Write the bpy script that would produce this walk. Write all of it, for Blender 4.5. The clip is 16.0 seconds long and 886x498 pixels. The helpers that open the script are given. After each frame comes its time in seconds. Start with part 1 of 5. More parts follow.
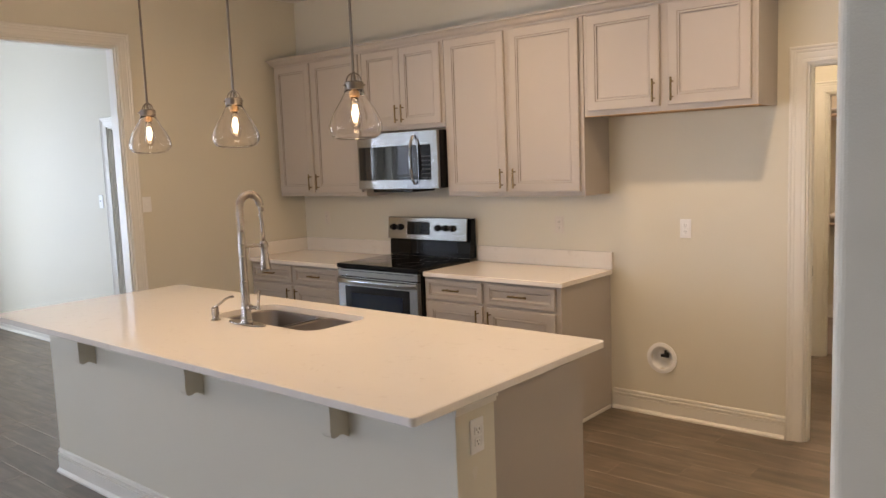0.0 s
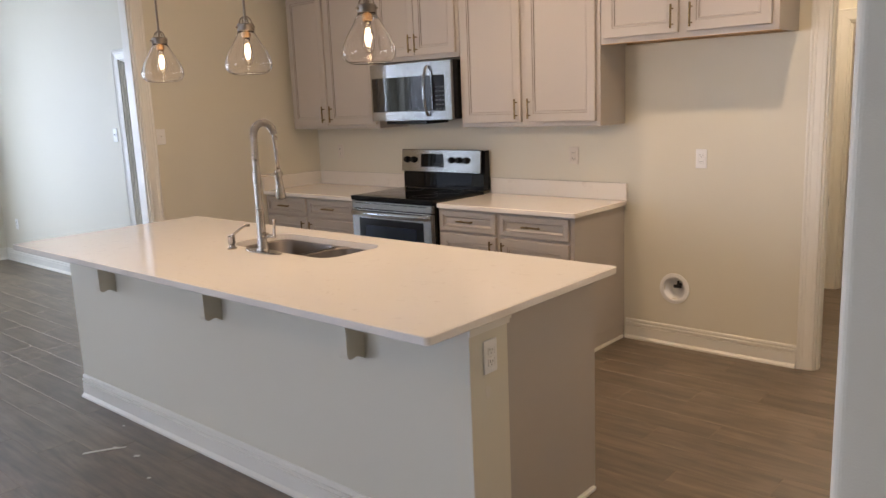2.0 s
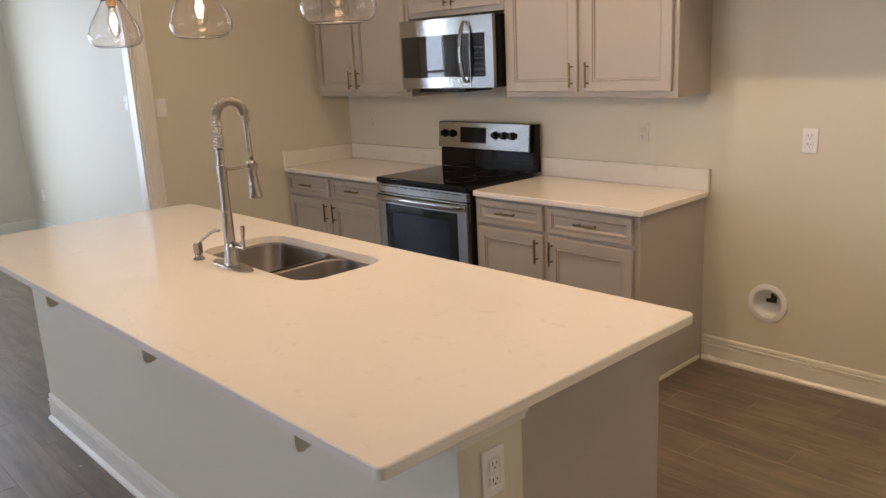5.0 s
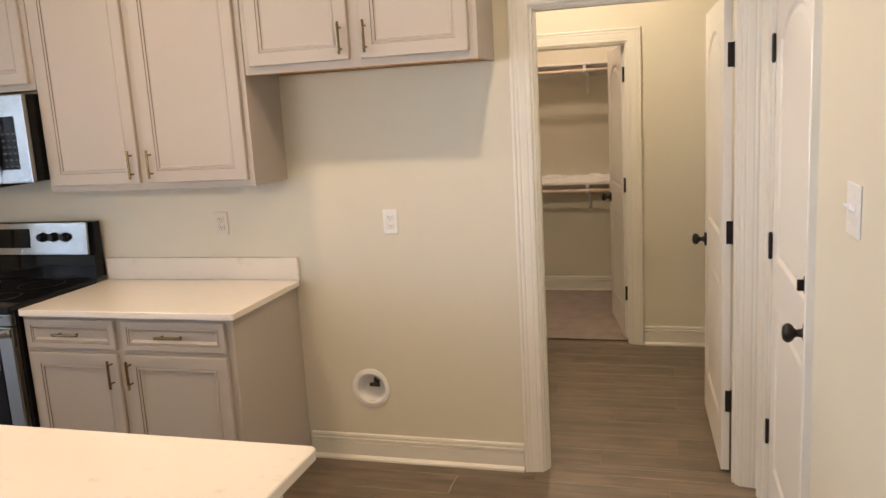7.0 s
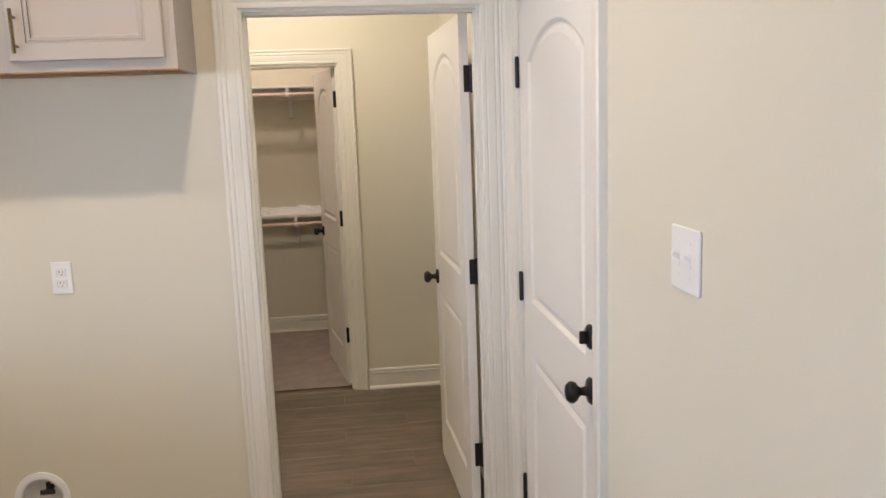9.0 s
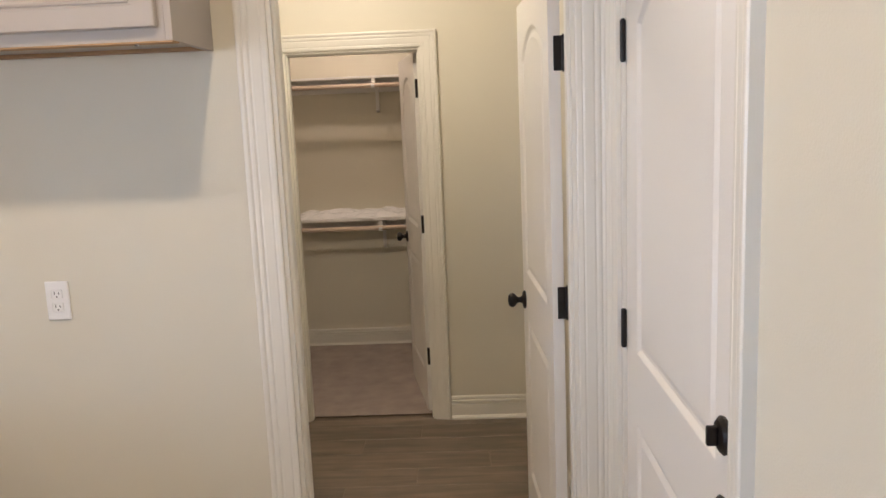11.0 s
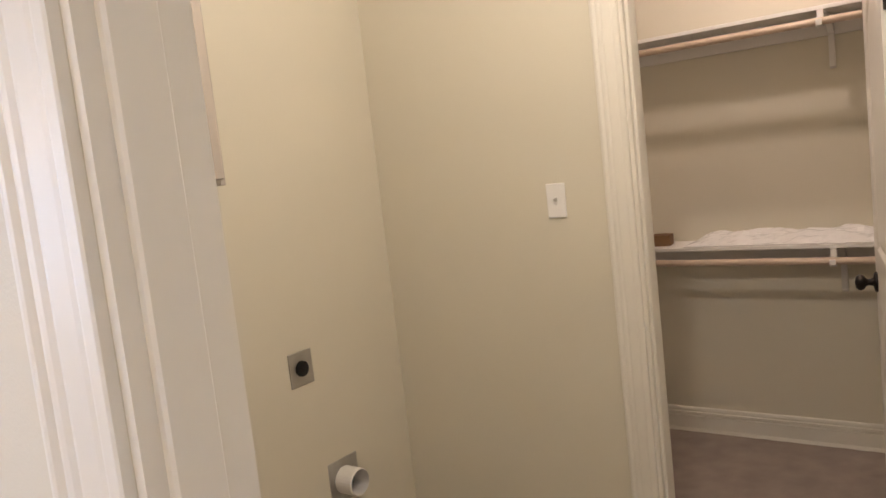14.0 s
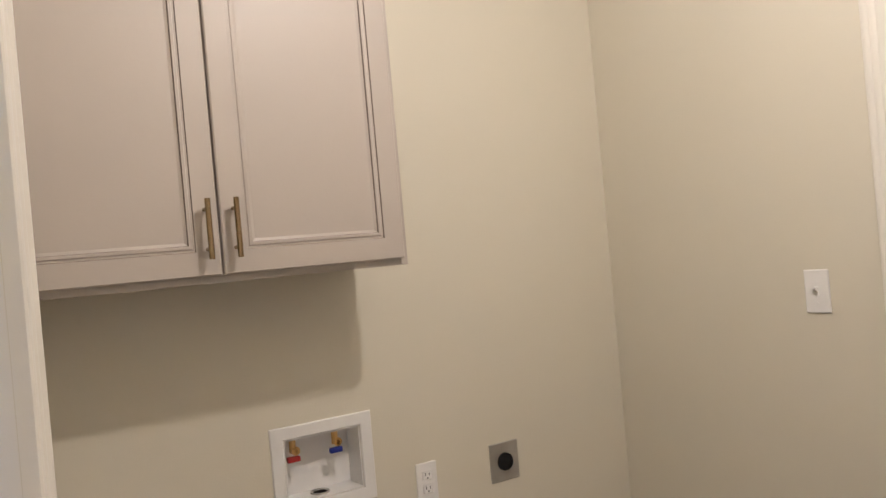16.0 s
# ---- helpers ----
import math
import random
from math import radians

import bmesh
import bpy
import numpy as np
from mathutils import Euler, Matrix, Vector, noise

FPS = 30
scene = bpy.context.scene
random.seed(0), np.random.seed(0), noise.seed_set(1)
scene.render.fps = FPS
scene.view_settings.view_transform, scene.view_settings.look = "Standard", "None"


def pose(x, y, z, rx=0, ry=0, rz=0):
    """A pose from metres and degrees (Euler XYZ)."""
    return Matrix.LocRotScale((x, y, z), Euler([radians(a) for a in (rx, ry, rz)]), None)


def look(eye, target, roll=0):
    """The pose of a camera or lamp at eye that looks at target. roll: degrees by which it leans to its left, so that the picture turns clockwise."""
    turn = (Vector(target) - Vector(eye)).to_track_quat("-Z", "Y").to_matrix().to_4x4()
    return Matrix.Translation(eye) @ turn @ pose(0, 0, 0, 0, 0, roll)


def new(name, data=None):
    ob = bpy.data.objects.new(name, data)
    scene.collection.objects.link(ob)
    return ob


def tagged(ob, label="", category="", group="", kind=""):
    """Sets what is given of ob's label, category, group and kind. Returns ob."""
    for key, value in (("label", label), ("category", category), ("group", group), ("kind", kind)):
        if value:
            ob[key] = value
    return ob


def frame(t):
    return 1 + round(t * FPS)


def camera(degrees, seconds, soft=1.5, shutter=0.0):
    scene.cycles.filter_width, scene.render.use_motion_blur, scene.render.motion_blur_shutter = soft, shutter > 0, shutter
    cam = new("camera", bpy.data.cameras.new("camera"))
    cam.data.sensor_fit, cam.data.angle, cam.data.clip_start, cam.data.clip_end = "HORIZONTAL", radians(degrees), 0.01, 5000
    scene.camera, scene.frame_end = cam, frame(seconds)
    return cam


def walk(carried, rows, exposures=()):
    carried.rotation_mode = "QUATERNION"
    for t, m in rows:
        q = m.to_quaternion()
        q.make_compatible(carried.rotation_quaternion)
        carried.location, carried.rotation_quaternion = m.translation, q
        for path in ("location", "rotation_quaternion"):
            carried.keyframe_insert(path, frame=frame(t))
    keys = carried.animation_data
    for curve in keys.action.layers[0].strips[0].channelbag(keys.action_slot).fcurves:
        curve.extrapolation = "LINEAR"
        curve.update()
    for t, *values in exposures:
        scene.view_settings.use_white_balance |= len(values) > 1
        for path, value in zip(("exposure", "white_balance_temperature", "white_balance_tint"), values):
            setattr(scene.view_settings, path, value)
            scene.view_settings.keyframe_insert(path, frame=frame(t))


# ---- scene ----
cam = camera(59.1, 16.0)
PATH = [
    (0, (0.471, 1.792, 1.648), (-0.815, 3.307, 1.425), -2.2),
    (0.5, (0.47, 1.786, 1.621), (-0.823, 3.284, 1.331), -2.3),
    (1, (0.476, 1.79, 1.588), (-0.822, 3.269, 1.23), -2.3),
    (1.5, (0.478, 1.785, 1.577), (-0.819, 3.259, 1.195), -2.3),
    (2, (0.483, 1.773, 1.599), (-0.819, 3.244, 1.224), -2.4),
    (2.5, (0.452, 1.802, 1.63), (-0.866, 3.26, 1.258), -2.4),
    (3, (0.357, 1.979, 1.637), (-0.984, 3.416, 1.269), -2.5),
    (3.5, (0.25, 2.226, 1.654), (-1.15, 3.585, 1.212), -2.6),
    (3.7, (0.201, 2.314, 1.645), (-1.229, 3.624, 1.155), -3.0),
    (5.8, (-0.014, 2.665, 1.648), (-1.403, 4.033, 1.201), -2.4),
    (6, (-0.026, 2.685, 1.654), (-1.316, 4.153, 1.231), -2.4),
    (6.5, (-0.131, 2.782, 1.675), (-1.061, 4.512, 1.298), -3.4),
    (7, (-0.217, 2.923, 1.699), (-0.764, 4.814, 1.342), -3.3),
    (7.5, (-0.28, 3.153, 1.69), (-0.507, 5.112, 1.357), -2.3),
    (8, (-0.371, 3.336, 1.694), (-0.261, 5.308, 1.379), -1.9),
    (8.2, (-0.424, 3.374, 1.694), (-0.193, 5.336, 1.379), -2.1),
    (10.3, (-0.262, 3.684, 1.678), (-0.122, 5.65, 1.34), -1.9),
    (10.5, (-0.233, 3.776, 1.667), (-0.173, 5.747, 1.331), -2.1),
    (11, (-0.231, 4.093, 1.664), (-0.296, 6.066, 1.341), -2.4),
    (11.5, (-0.23, 4.425, 1.641), (-0.313, 6.399, 1.329), -2.7),
    (12, (-0.197, 4.776, 1.647), (-0.33, 6.744, 1.319), -3.9),
    (12.5, (-0.189, 5.112, 1.641), (-0.488, 7.064, 1.326), -4.8),
    (13, (-0.182, 5.412, 1.623), (-0.725, 7.316, 1.342), -4.8),
    (13.5, (-0.164, 5.768, 1.65), (-1.032, 7.545, 1.352), -5.2),
    (14, (-0.215, 5.997, 1.523), (-1.401, 7.592, 1.307), -6.4),
    (14.5, (-0.242, 6.194, 1.563), (-1.778, 7.464, 1.402), -5.4),
    (15, (-0.223, 6.346, 1.592), (-1.944, 7.364, 1.543), -3.5),
    (15.5, (-0.212, 6.384, 1.591), (-1.939, 7.391, 1.647), -3.3),
    (16, (-0.208, 6.391, 1.563), (-1.907, 7.447, 1.559), -5.1),
]
EXPOSURES = [(0, -1.06, 7000, 14), (2, -1.06, 6650, 14), (3.5, -1.10, 6700, 14), (6, -1.23, 7050, 13), (7, -0.84, 6650, 10), (8, -0.82, 5800, 8), (10.5, -0.98, 5850, 9), (12.5, -0.90, 6100, 11), (13.5, -0.76, 6050, 12), (14, -0.66, 5850, 13), (14.5, -0.66, 5750, 12), (15, -0.66, 5600, 13), (16, -0.72, 5400, 14)]
walk(cam, [(t, look(eye, target, roll)) for t, eye, target, roll in PATH], EXPOSURES)


# ---- light ----
world = bpy.data.worlds.new("world")
scene.world = world
world.use_nodes = True
wn = world.node_tree.nodes
sky = wn.new("ShaderNodeTexSky")
sky.sky_type, sky.sun_disc = "NISHITA", False
sky.sun_elevation, sky.sun_rotation = radians(42), radians(30)
world.node_tree.links.new(sky.outputs[0], wn["Background"].inputs[0])
wn["Background"].inputs[1].default_value = 0.08
scene.view_settings.exposure = 0.0


def lamp(name, kind, m, power, colour, size=0.1, size_y=None, spread=None):
    data = bpy.data.lights.new(name, kind)
    data.energy, data.color = power, colour
    if kind == "AREA":
        data.shape = "RECTANGLE" if size_y else "DISK"
        data.size = size
        if size_y:
            data.size_y = size_y
        if spread:
            data.spread = radians(spread)
    elif kind == "POINT":
        data.shadow_soft_size = size
    ob = new(name, data)
    ob.matrix_world = m
    return ob


WARM, SOFT, DAY = (1.0, 0.74, 0.49), (1.0, 0.82, 0.625), (0.60, 0.735, 1.0)
CEIL, CEIL2 = 3.05, 2.75
# first two fit the cast shadows; the last three are added fill, fixtures assumed
CANS = [(-0.69, 5.12), (-2.30, 5.12), (-3.91, 5.12), (-2.2, 0.9), (1.6, 0.9)]
for cx, cy in CANS:
    lamp("can_lamp", "AREA", pose(cx, cy, CEIL - 0.012), {-0.69: 29, -2.30: 25, -3.91: 5}.get(cx, 20), WARM, 0.10, spread=140)
lamp("laundry_lamp", "POINT", pose(-0.86, 7.335, CEIL2 - 0.12), 77, SOFT, 0.04)
lamp("closet_lamp", "POINT", pose(-1.0, 9.14, CEIL2 - 0.13), 36, (1.0, 0.765, 0.60), 0.03)
lamp("window_light", "AREA", look((-3.65, -3.12, 1.5), (-3.65, 0, 1.5)), 85, DAY, 2.0, 2.0)
lamp("window_light", "AREA", look((-5.07, -1.4, 1.4), (0, -1.4, 1.4)), 215, DAY, 2.2, 2.2)
COOL = (0.60, 0.75, 1.0)
lamp("window_light", "AREA", look((-8.52, 0.02, 1.4), (-8.52, 3, 1.4)), 14, COOL, 0.90, 1.9)
# added fill: daylight through an assumed wide south opening, to brighten the dining room
lamp("window_light", "AREA", look((-6.4, 0.02, 1.4), (-6.4, 3, 1.4)), 12, COOL, 1.75, 1.9)
lamp("window_light", "AREA", look((-9.32, 0.75, 1.4), (-6, 0.75, 1.4)), 110, COOL, 0.85, 1.9)
# added fill from an assumed west opening: lights dining room and left floor
lamp("window_light", "AREA", look((-9.32, 3.2, 1.4), (-6, 3.2, 1.4)), 225, COOL, 1.45, 1.9)


# ---- materials ----
def material(name, base, rough=0.5, metal=0.0, vary=0.06, scale=6.0, bump=0.0, bump_scale=180.0, spec=0.5, vary2=0.0, coat=0.0, per_object=0.0):
    m = bpy.data.materials.new(name)
    m.use_nodes = True
    nt = m.node_tree
    b = nt.nodes["Principled BSDF"]
    b.inputs["Roughness"].default_value = rough
    b.inputs["Metallic"].default_value = metal
    b.inputs["Specular IOR Level"].default_value = spec
    b.inputs["Coat Weight"].default_value = coat
    tc = nt.nodes.new("ShaderNodeTexCoord")
    n1 = nt.nodes.new("ShaderNodeTexNoise")
    n1.inputs["Scale"].default_value, n1.inputs["Detail"].default_value = scale, 5
    nt.links.new(tc.outputs["Object"], n1.inputs["Vector"])
    n2 = nt.nodes.new("ShaderNodeTexNoise")
    n2.inputs["Scale"].default_value, n2.inputs["Detail"].default_value = bump_scale, 3
    nt.links.new(tc.outputs["Object"], n2.inputs["Vector"])
    ramp = nt.nodes.new("ShaderNodeMix")
    ramp.data_type = "RGBA"
    lo = tuple(c * (1 - vary) for c in base)
    hi = tuple(min(1, c * (1 + vary)) for c in base)
    ramp.inputs["A"].default_value, ramp.inputs["B"].default_value = (*lo, 1), (*hi, 1)
    nt.links.new(n1.outputs["Fac"], ramp.inputs["Factor"])
    nt.links.new(ramp.outputs["Result"], b.inputs["Base Color"])
    rr = nt.nodes.new("ShaderNodeMapRange")
    rr.inputs["To Min"].default_value, rr.inputs["To Max"].default_value = max(0.02, rough * 0.85), min(1, rough * 1.15)
    nt.links.new(n1.outputs["Fac"], rr.inputs["Value"])
    nt.links.new(rr.outputs["Result"], b.inputs["Roughness"])
    if bump:
        bp = nt.nodes.new("ShaderNodeBump")
        bp.inputs["Strength"].default_value, bp.inputs["Distance"].default_value = bump, 0.002
        nt.links.new(n2.outputs["Fac"], bp.inputs["Height"])
        nt.links.new(bp.outputs["Normal"], b.inputs["Normal"])
    return m


WALL = material("wall_paint", (0.665, 0.624, 0.515), 0.62, vary=0.02, scale=1.5, bump=0.25, bump_scale=260)
CEILM = material("ceiling_paint", (0.76, 0.74, 0.70), 0.8, vary=0.02, scale=1.5, bump=0.3, bump_scale=150)
TRIM = material("trim_paint", (0.74, 0.71, 0.635), 0.32, vary=0.02, scale=3, bump=0.015, bump_scale=60)
DOORP = material("door_paint", (0.77, 0.74, 0.69), 0.35, vary=0.02, scale=3, bump=0.12, bump_scale=120)
CAB = material("cabinet_paint", (0.43, 0.385, 0.335), 0.46, vary=0.03, scale=4, bump=0.06, bump_scale=90)
GLAZE = material("cabinet_glaze", (0.18, 0.143, 0.118), 0.5, vary=0.1, scale=30)
RAW = material("raw_wood_edge", (0.42, 0.25, 0.11), 0.6, vary=0.25, scale=30, bump=0.2)
STEEL = material("stainless_steel", (0.38, 0.375, 0.37), 0.12, 1.0, vary=0.03, scale=2.5)
SINKM = material("sink_steel", (0.18, 0.16, 0.145), 0.36, 1.0, vary=0.05, scale=6)
NICKEL = material("brushed_nickel", (0.44, 0.40, 0.36), 0.24, 1.0, vary=0.04, scale=8)
ROD = material("aged_nickel", (0.23, 0.195, 0.16), 0.28, 1.0, vary=0.08, scale=10)
BRASS = material("brushed_bronze_pull", (0.30, 0.215, 0.11), 0.26, 1.0, vary=0.06, scale=12)
BRONZE = material("oil_rubbed_bronze", (0.013, 0.010, 0.009), 0.34, 0.15, vary=0.3, scale=40, spec=0.35)
BLACK = material("black_glass", (0.006, 0.006, 0.007), 0.025, vary=0.1, scale=5, spec=0.22)
WINDOWG = material("dark_window_glass", (0.008, 0.010, 0.014), 0.03, vary=0.1, scale=5, spec=0.8)
BLACKP = material("black_plastic", (0.008, 0.008, 0.009), 0.2, vary=0.1, scale=20, spec=0.25)
PLATE = material("white_plastic", (0.80, 0.79, 0.77), 0.3, vary=0.01, scale=10)
IVORY = material("ivory_plastic", (0.66, 0.60, 0.52), 0.35, vary=0.01, scale=10)
SLOT = material("dark_slot", (0.02, 0.02, 0.02), 0.6)
SHELFM = material("shelf_melamine", (0.74, 0.72, 0.69), 0.45, vary=0.02, scale=3)
RODM = material("wooden_rod", (0.58, 0.46, 0.36), 0.45, vary=0.12, scale=14)
PIPE = material("black_pipe", (0.02, 0.02, 0.02), 0.5, vary=0.2, scale=20)
GALV = material("galvanised_metal", (0.50, 0.49, 0.47), 0.4, 0.9, vary=0.12, scale=30)
BRASSV = material("brass_valve", (0.65, 0.42, 0.16), 0.28, 1.0, vary=0.1, scale=40)
RED = material("red_lever", (0.30, 0.012, 0.012), 0.4)
BLUE = material("blue_lever", (0.008, 0.02, 0.20), 0.4)
BOXM = material("brown_cardboard", (0.20, 0.11, 0.05), 0.8, vary=0.25, scale=20)
SCRAP = material("paper_scrap", (0.68, 0.64, 0.56), 0.8, vary=0.05, scale=30)
GROUT = material("grout", (0.23, 0.19, 0.15), 0.9, vary=0.15, scale=25, bump=0.3)
CLOTH = material("plastic_film", (0.78, 0.76, 0.75), 0.22, vary=0.04, scale=10)


def stone():
    m = material("white_quartz", (0.78, 0.73, 0.66), 0.12, vary=0.02, scale=2.0)
    nt = m.node_tree
    b = nt.nodes["Principled BSDF"]
    tc = nt.nodes["Texture Coordinate"]
    w = nt.nodes.new("ShaderNodeTexNoise")
    w.inputs["Scale"].default_value, w.inputs["Detail"].default_value, w.inputs["Distortion"].default_value = 2.2, 8, 1.8
    nt.links.new(tc.outputs["Object"], w.inputs["Vector"])
    r = nt.nodes.new("ShaderNodeValToRGB")
    r.color_ramp.elements[0].position, r.color_ramp.elements[0].color = 0.482, (0, 0, 0, 1)
    r.color_ramp.elements[1].position, r.color_ramp.elements[1].color = 0.50, (1, 1, 1, 1)
    e = r.color_ramp.elements.new(0.518)
    e.color = (0, 0, 0, 1)
    nt.links.new(w.outputs["Fac"], r.inputs["Fac"])
    sp = nt.nodes.new("ShaderNodeTexNoise")
    sp.inputs["Scale"].default_value, sp.inputs["Detail"].default_value = 26, 6
    nt.links.new(tc.outputs["Object"], sp.inputs["Vector"])
    mask = nt.nodes.new("ShaderNodeMapRange")
    mask.inputs["From Min"].default_value, mask.inputs["From Max"].default_value = 0.52, 0.72
    mask.inputs["To Max"].default_value = 0.55
    nt.links.new(sp.outputs["Fac"], mask.inputs["Value"])
    mul = nt.nodes.new("ShaderNodeMath")
    mul.operation = "MULTIPLY"
    nt.links.new(r.outputs["Color"], mul.inputs[0])
    nt.links.new(mask.outputs["Result"], mul.inputs[1])
    mix = nt.nodes.new("ShaderNodeMix")
    mix.data_type = "RGBA"
    mix.inputs["B"].default_value = (0.60, 0.53, 0.46, 1)
    old = b.inputs["Base Color"].links[0].from_socket
    nt.links.new(mul.outputs[0], mix.inputs["Factor"])
    nt.links.new(old, mix.inputs["A"])
    nt.links.new(mix.outputs["Result"], b.inputs["Base Color"])
    return m


def planks():
    m = bpy.data.materials.new("wood_look_tile")
    m.use_nodes = True
    nt = m.node_tree
    b = nt.nodes["Principled BSDF"]
    b.inputs["Roughness"].default_value = 0.40
    b.inputs["Specular IOR Level"].default_value = 0.85
    tc = nt.nodes.new("ShaderNodeTexCoord")
    oi = nt.nodes.new("ShaderNodeObjectInfo")
    ri = nt.nodes.new("ShaderNodeNewGeometry")
    add = nt.nodes.new("ShaderNodeMath")
    nt.links.new(oi.outputs["Random"], add.inputs[0])
    nt.links.new(ri.outputs["Random Per Island"], add.inputs[1])
    comb = nt.nodes.new("ShaderNodeCombineXYZ")
    mul = nt.nodes.new("ShaderNodeMath")
    mul.operation = "MULTIPLY"
    mul.inputs[1].default_value = 37.0
    nt.links.new(add.outputs[0], mul.inputs[0])
    nt.links.new(mul.outputs[0], comb.inputs[0])
    nt.links.new(mul.outputs[0], comb.inputs[1])
    va = nt.nodes.new("ShaderNodeVectorMath")
    nt.links.new(tc.outputs["Object"], va.inputs[0])
    nt.links.new(comb.outputs[0], va.inputs[1])
    mp = nt.nodes.new("ShaderNodeMapping")
    mp.inputs["Scale"].default_value = (1.3, 11, 1)
    nt.links.new(va.outputs[0], mp.inputs["Vector"])
    g = nt.nodes.new("ShaderNodeTexNoise")
    g.inputs["Scale"].default_value, g.inputs["Detail"].default_value, g.inputs["Roughness"].default_value, g.inputs["Distortion"].default_value = 1.6, 8, 0.62, 0.5
    nt.links.new(mp.outputs[0], g.inputs["Vector"])
    cl = nt.nodes.new("ShaderNodeTexNoise")
    cl.inputs["Scale"].default_value, cl.inputs["Detail"].default_value = 5, 4
    nt.links.new(va.outputs[0], cl.inputs["Vector"])
    r = nt.nodes.new("ShaderNodeValToRGB")
    r.color_ramp.elements[0].position, r.color_ramp.elements[0].color = 0.30, (0.086, 0.063, 0.042, 1)
    r.color_ramp.elements[1].position, r.color_ramp.elements[1].color = 0.72, (0.215, 0.162, 0.111, 1)
    e = r.color_ramp.elements.new(0.5)
    e.color = (0.142, 0.105, 0.071, 1)
    nt.links.new(g.outputs["Fac"], r.inputs["Fac"])
    hsv = nt.nodes.new("ShaderNodeHueSaturation")
    val = nt.nodes.new("ShaderNodeMapRange")
    val.inputs["To Min"].default_value, val.inputs["To Max"].default_value = 0.88, 1.10
    fr = nt.nodes.new("ShaderNodeMath")
    fr.operation = "FRACT"
    nt.links.new(mul.outputs[0], fr.inputs[0])
    nt.links.new(fr.outputs[0], val.inputs["Value"])
    nt.links.new(val.outputs["Result"], hsv.inputs["Value"])
    nt.links.new(r.outputs["Color"], hsv.inputs["Color"])
    mix = nt.nodes.new("ShaderNodeMix")
    mix.data_type, mix.blend_type = "RGBA", "MULTIPLY"
    mix.inputs["Factor"].default_value = 0.5
    c2 = nt.nodes.new("ShaderNodeMapRange")
    c2.inputs["To Min"].default_value, c2.inputs["To Max"].default_value = 0.2, 1.8
    nt.links.new(cl.outputs["Fac"], c2.inputs["Value"])
    nt.links.new(hsv.outputs["Color"], mix.inputs["A"])
    nt.links.new(c2.outputs["Result"], mix.inputs["B"])
    nt.links.new(mix.outputs["Result"], b.inputs["Base Color"])
    bp = nt.nodes.new("ShaderNodeBump")
    bp.inputs["Strength"].default_value, bp.inputs["Distance"].default_value = 0.25, 0.002
    nt.links.new(g.outputs["Fac"], bp.inputs["Height"])
    nt.links.new(bp.outputs["Normal"], b.inputs["Normal"])
    return m


def carpet_mat():
    m = material("carpet", (0.40, 0.33, 0.285), 0.95, vary=0.3, scale=9, bump=1.0, bump_scale=220)
    m.node_tree.nodes["Bump"].inputs["Distance"].default_value = 0.012
    return m


def clear_glass(name, rough=0.0):
    m = bpy.data.materials.new(name)
    m.use_nodes = True
    b = m.node_tree.nodes["Principled BSDF"]
    b.inputs["Transmission Weight"].default_value = 1.0
    b.inputs["Roughness"].default_value = rough
    b.inputs["IOR"].default_value = 1.45
    b.inputs["Base Color"].default_value = (1, 0.98, 0.96, 1)
    return m


def glow(name, colour, power):
    m = bpy.data.materials.new(name)
    m.use_nodes = True
    b = m.node_tree.nodes["Principled BSDF"]
    b.inputs["Base Color"].default_value = (*colour, 1)
    b.inputs["Emission Color"].default_value = (*colour, 1)
    b.inputs["Emission Strength"].default_value = power
    return m


QUARTZ, PLANK, CARPET, GLASS = stone(), planks(), carpet_mat(), clear_glass("clear_glass")
FILAMENT = glow("filament", (1.0, 0.74, 0.50), 300)
LENS = glow("lamp_lens", (1.0, 0.84, 0.64), 3)


# ---- building tools ----
def thing(name, m, label, category, group=""):
    ob = new(name)
    ob.empty_display_size = 0.1
    ob.matrix_world = m
    return tagged(ob, label, category, group)


def part(name, bm, mat, parent=None, label="", kind="", smooth=False):
    me = bpy.data.meshes.new(name)
    bmesh.ops.recalc_face_normals(bm, faces=bm.faces)
    bm.to_mesh(me)
    bm.free()
    for mm in (mat if isinstance(mat, (list, tuple)) else [mat]):
        me.materials.append(mm)
    if smooth:
        me.shade_smooth()
    ob = new(name, me)
    if parent:
        ob.parent = parent
    return tagged(ob, label, kind=kind)


def box(bm, x0, y0, z0, x1, y1, z1, bev=0.0, seg=2, mi=0):
    r = bmesh.ops.create_cube(bm, size=1.0, matrix=Matrix.Translation(((x0 + x1) / 2, (y0 + y1) / 2, (z0 + z1) / 2)) @ Matrix.Diagonal((abs(x1 - x0), abs(y1 - y0), abs(z1 - z0), 1)))
    faces = {f for v in r["verts"] for f in v.link_faces}
    if mi:
        for f in faces:
            f.material_index = mi
    if bev:
        bmesh.ops.bevel(bm, geom=list({e for v in r["verts"] for e in v.link_edges}), offset=bev, segments=seg, affect="EDGES", profile=0.5)
    return bm


def one_box(x0, y0, z0, x1, y1, z1, bev=0.0, seg=2):
    return box(bmesh.new(), x0, y0, z0, x1, y1, z1, bev, seg)


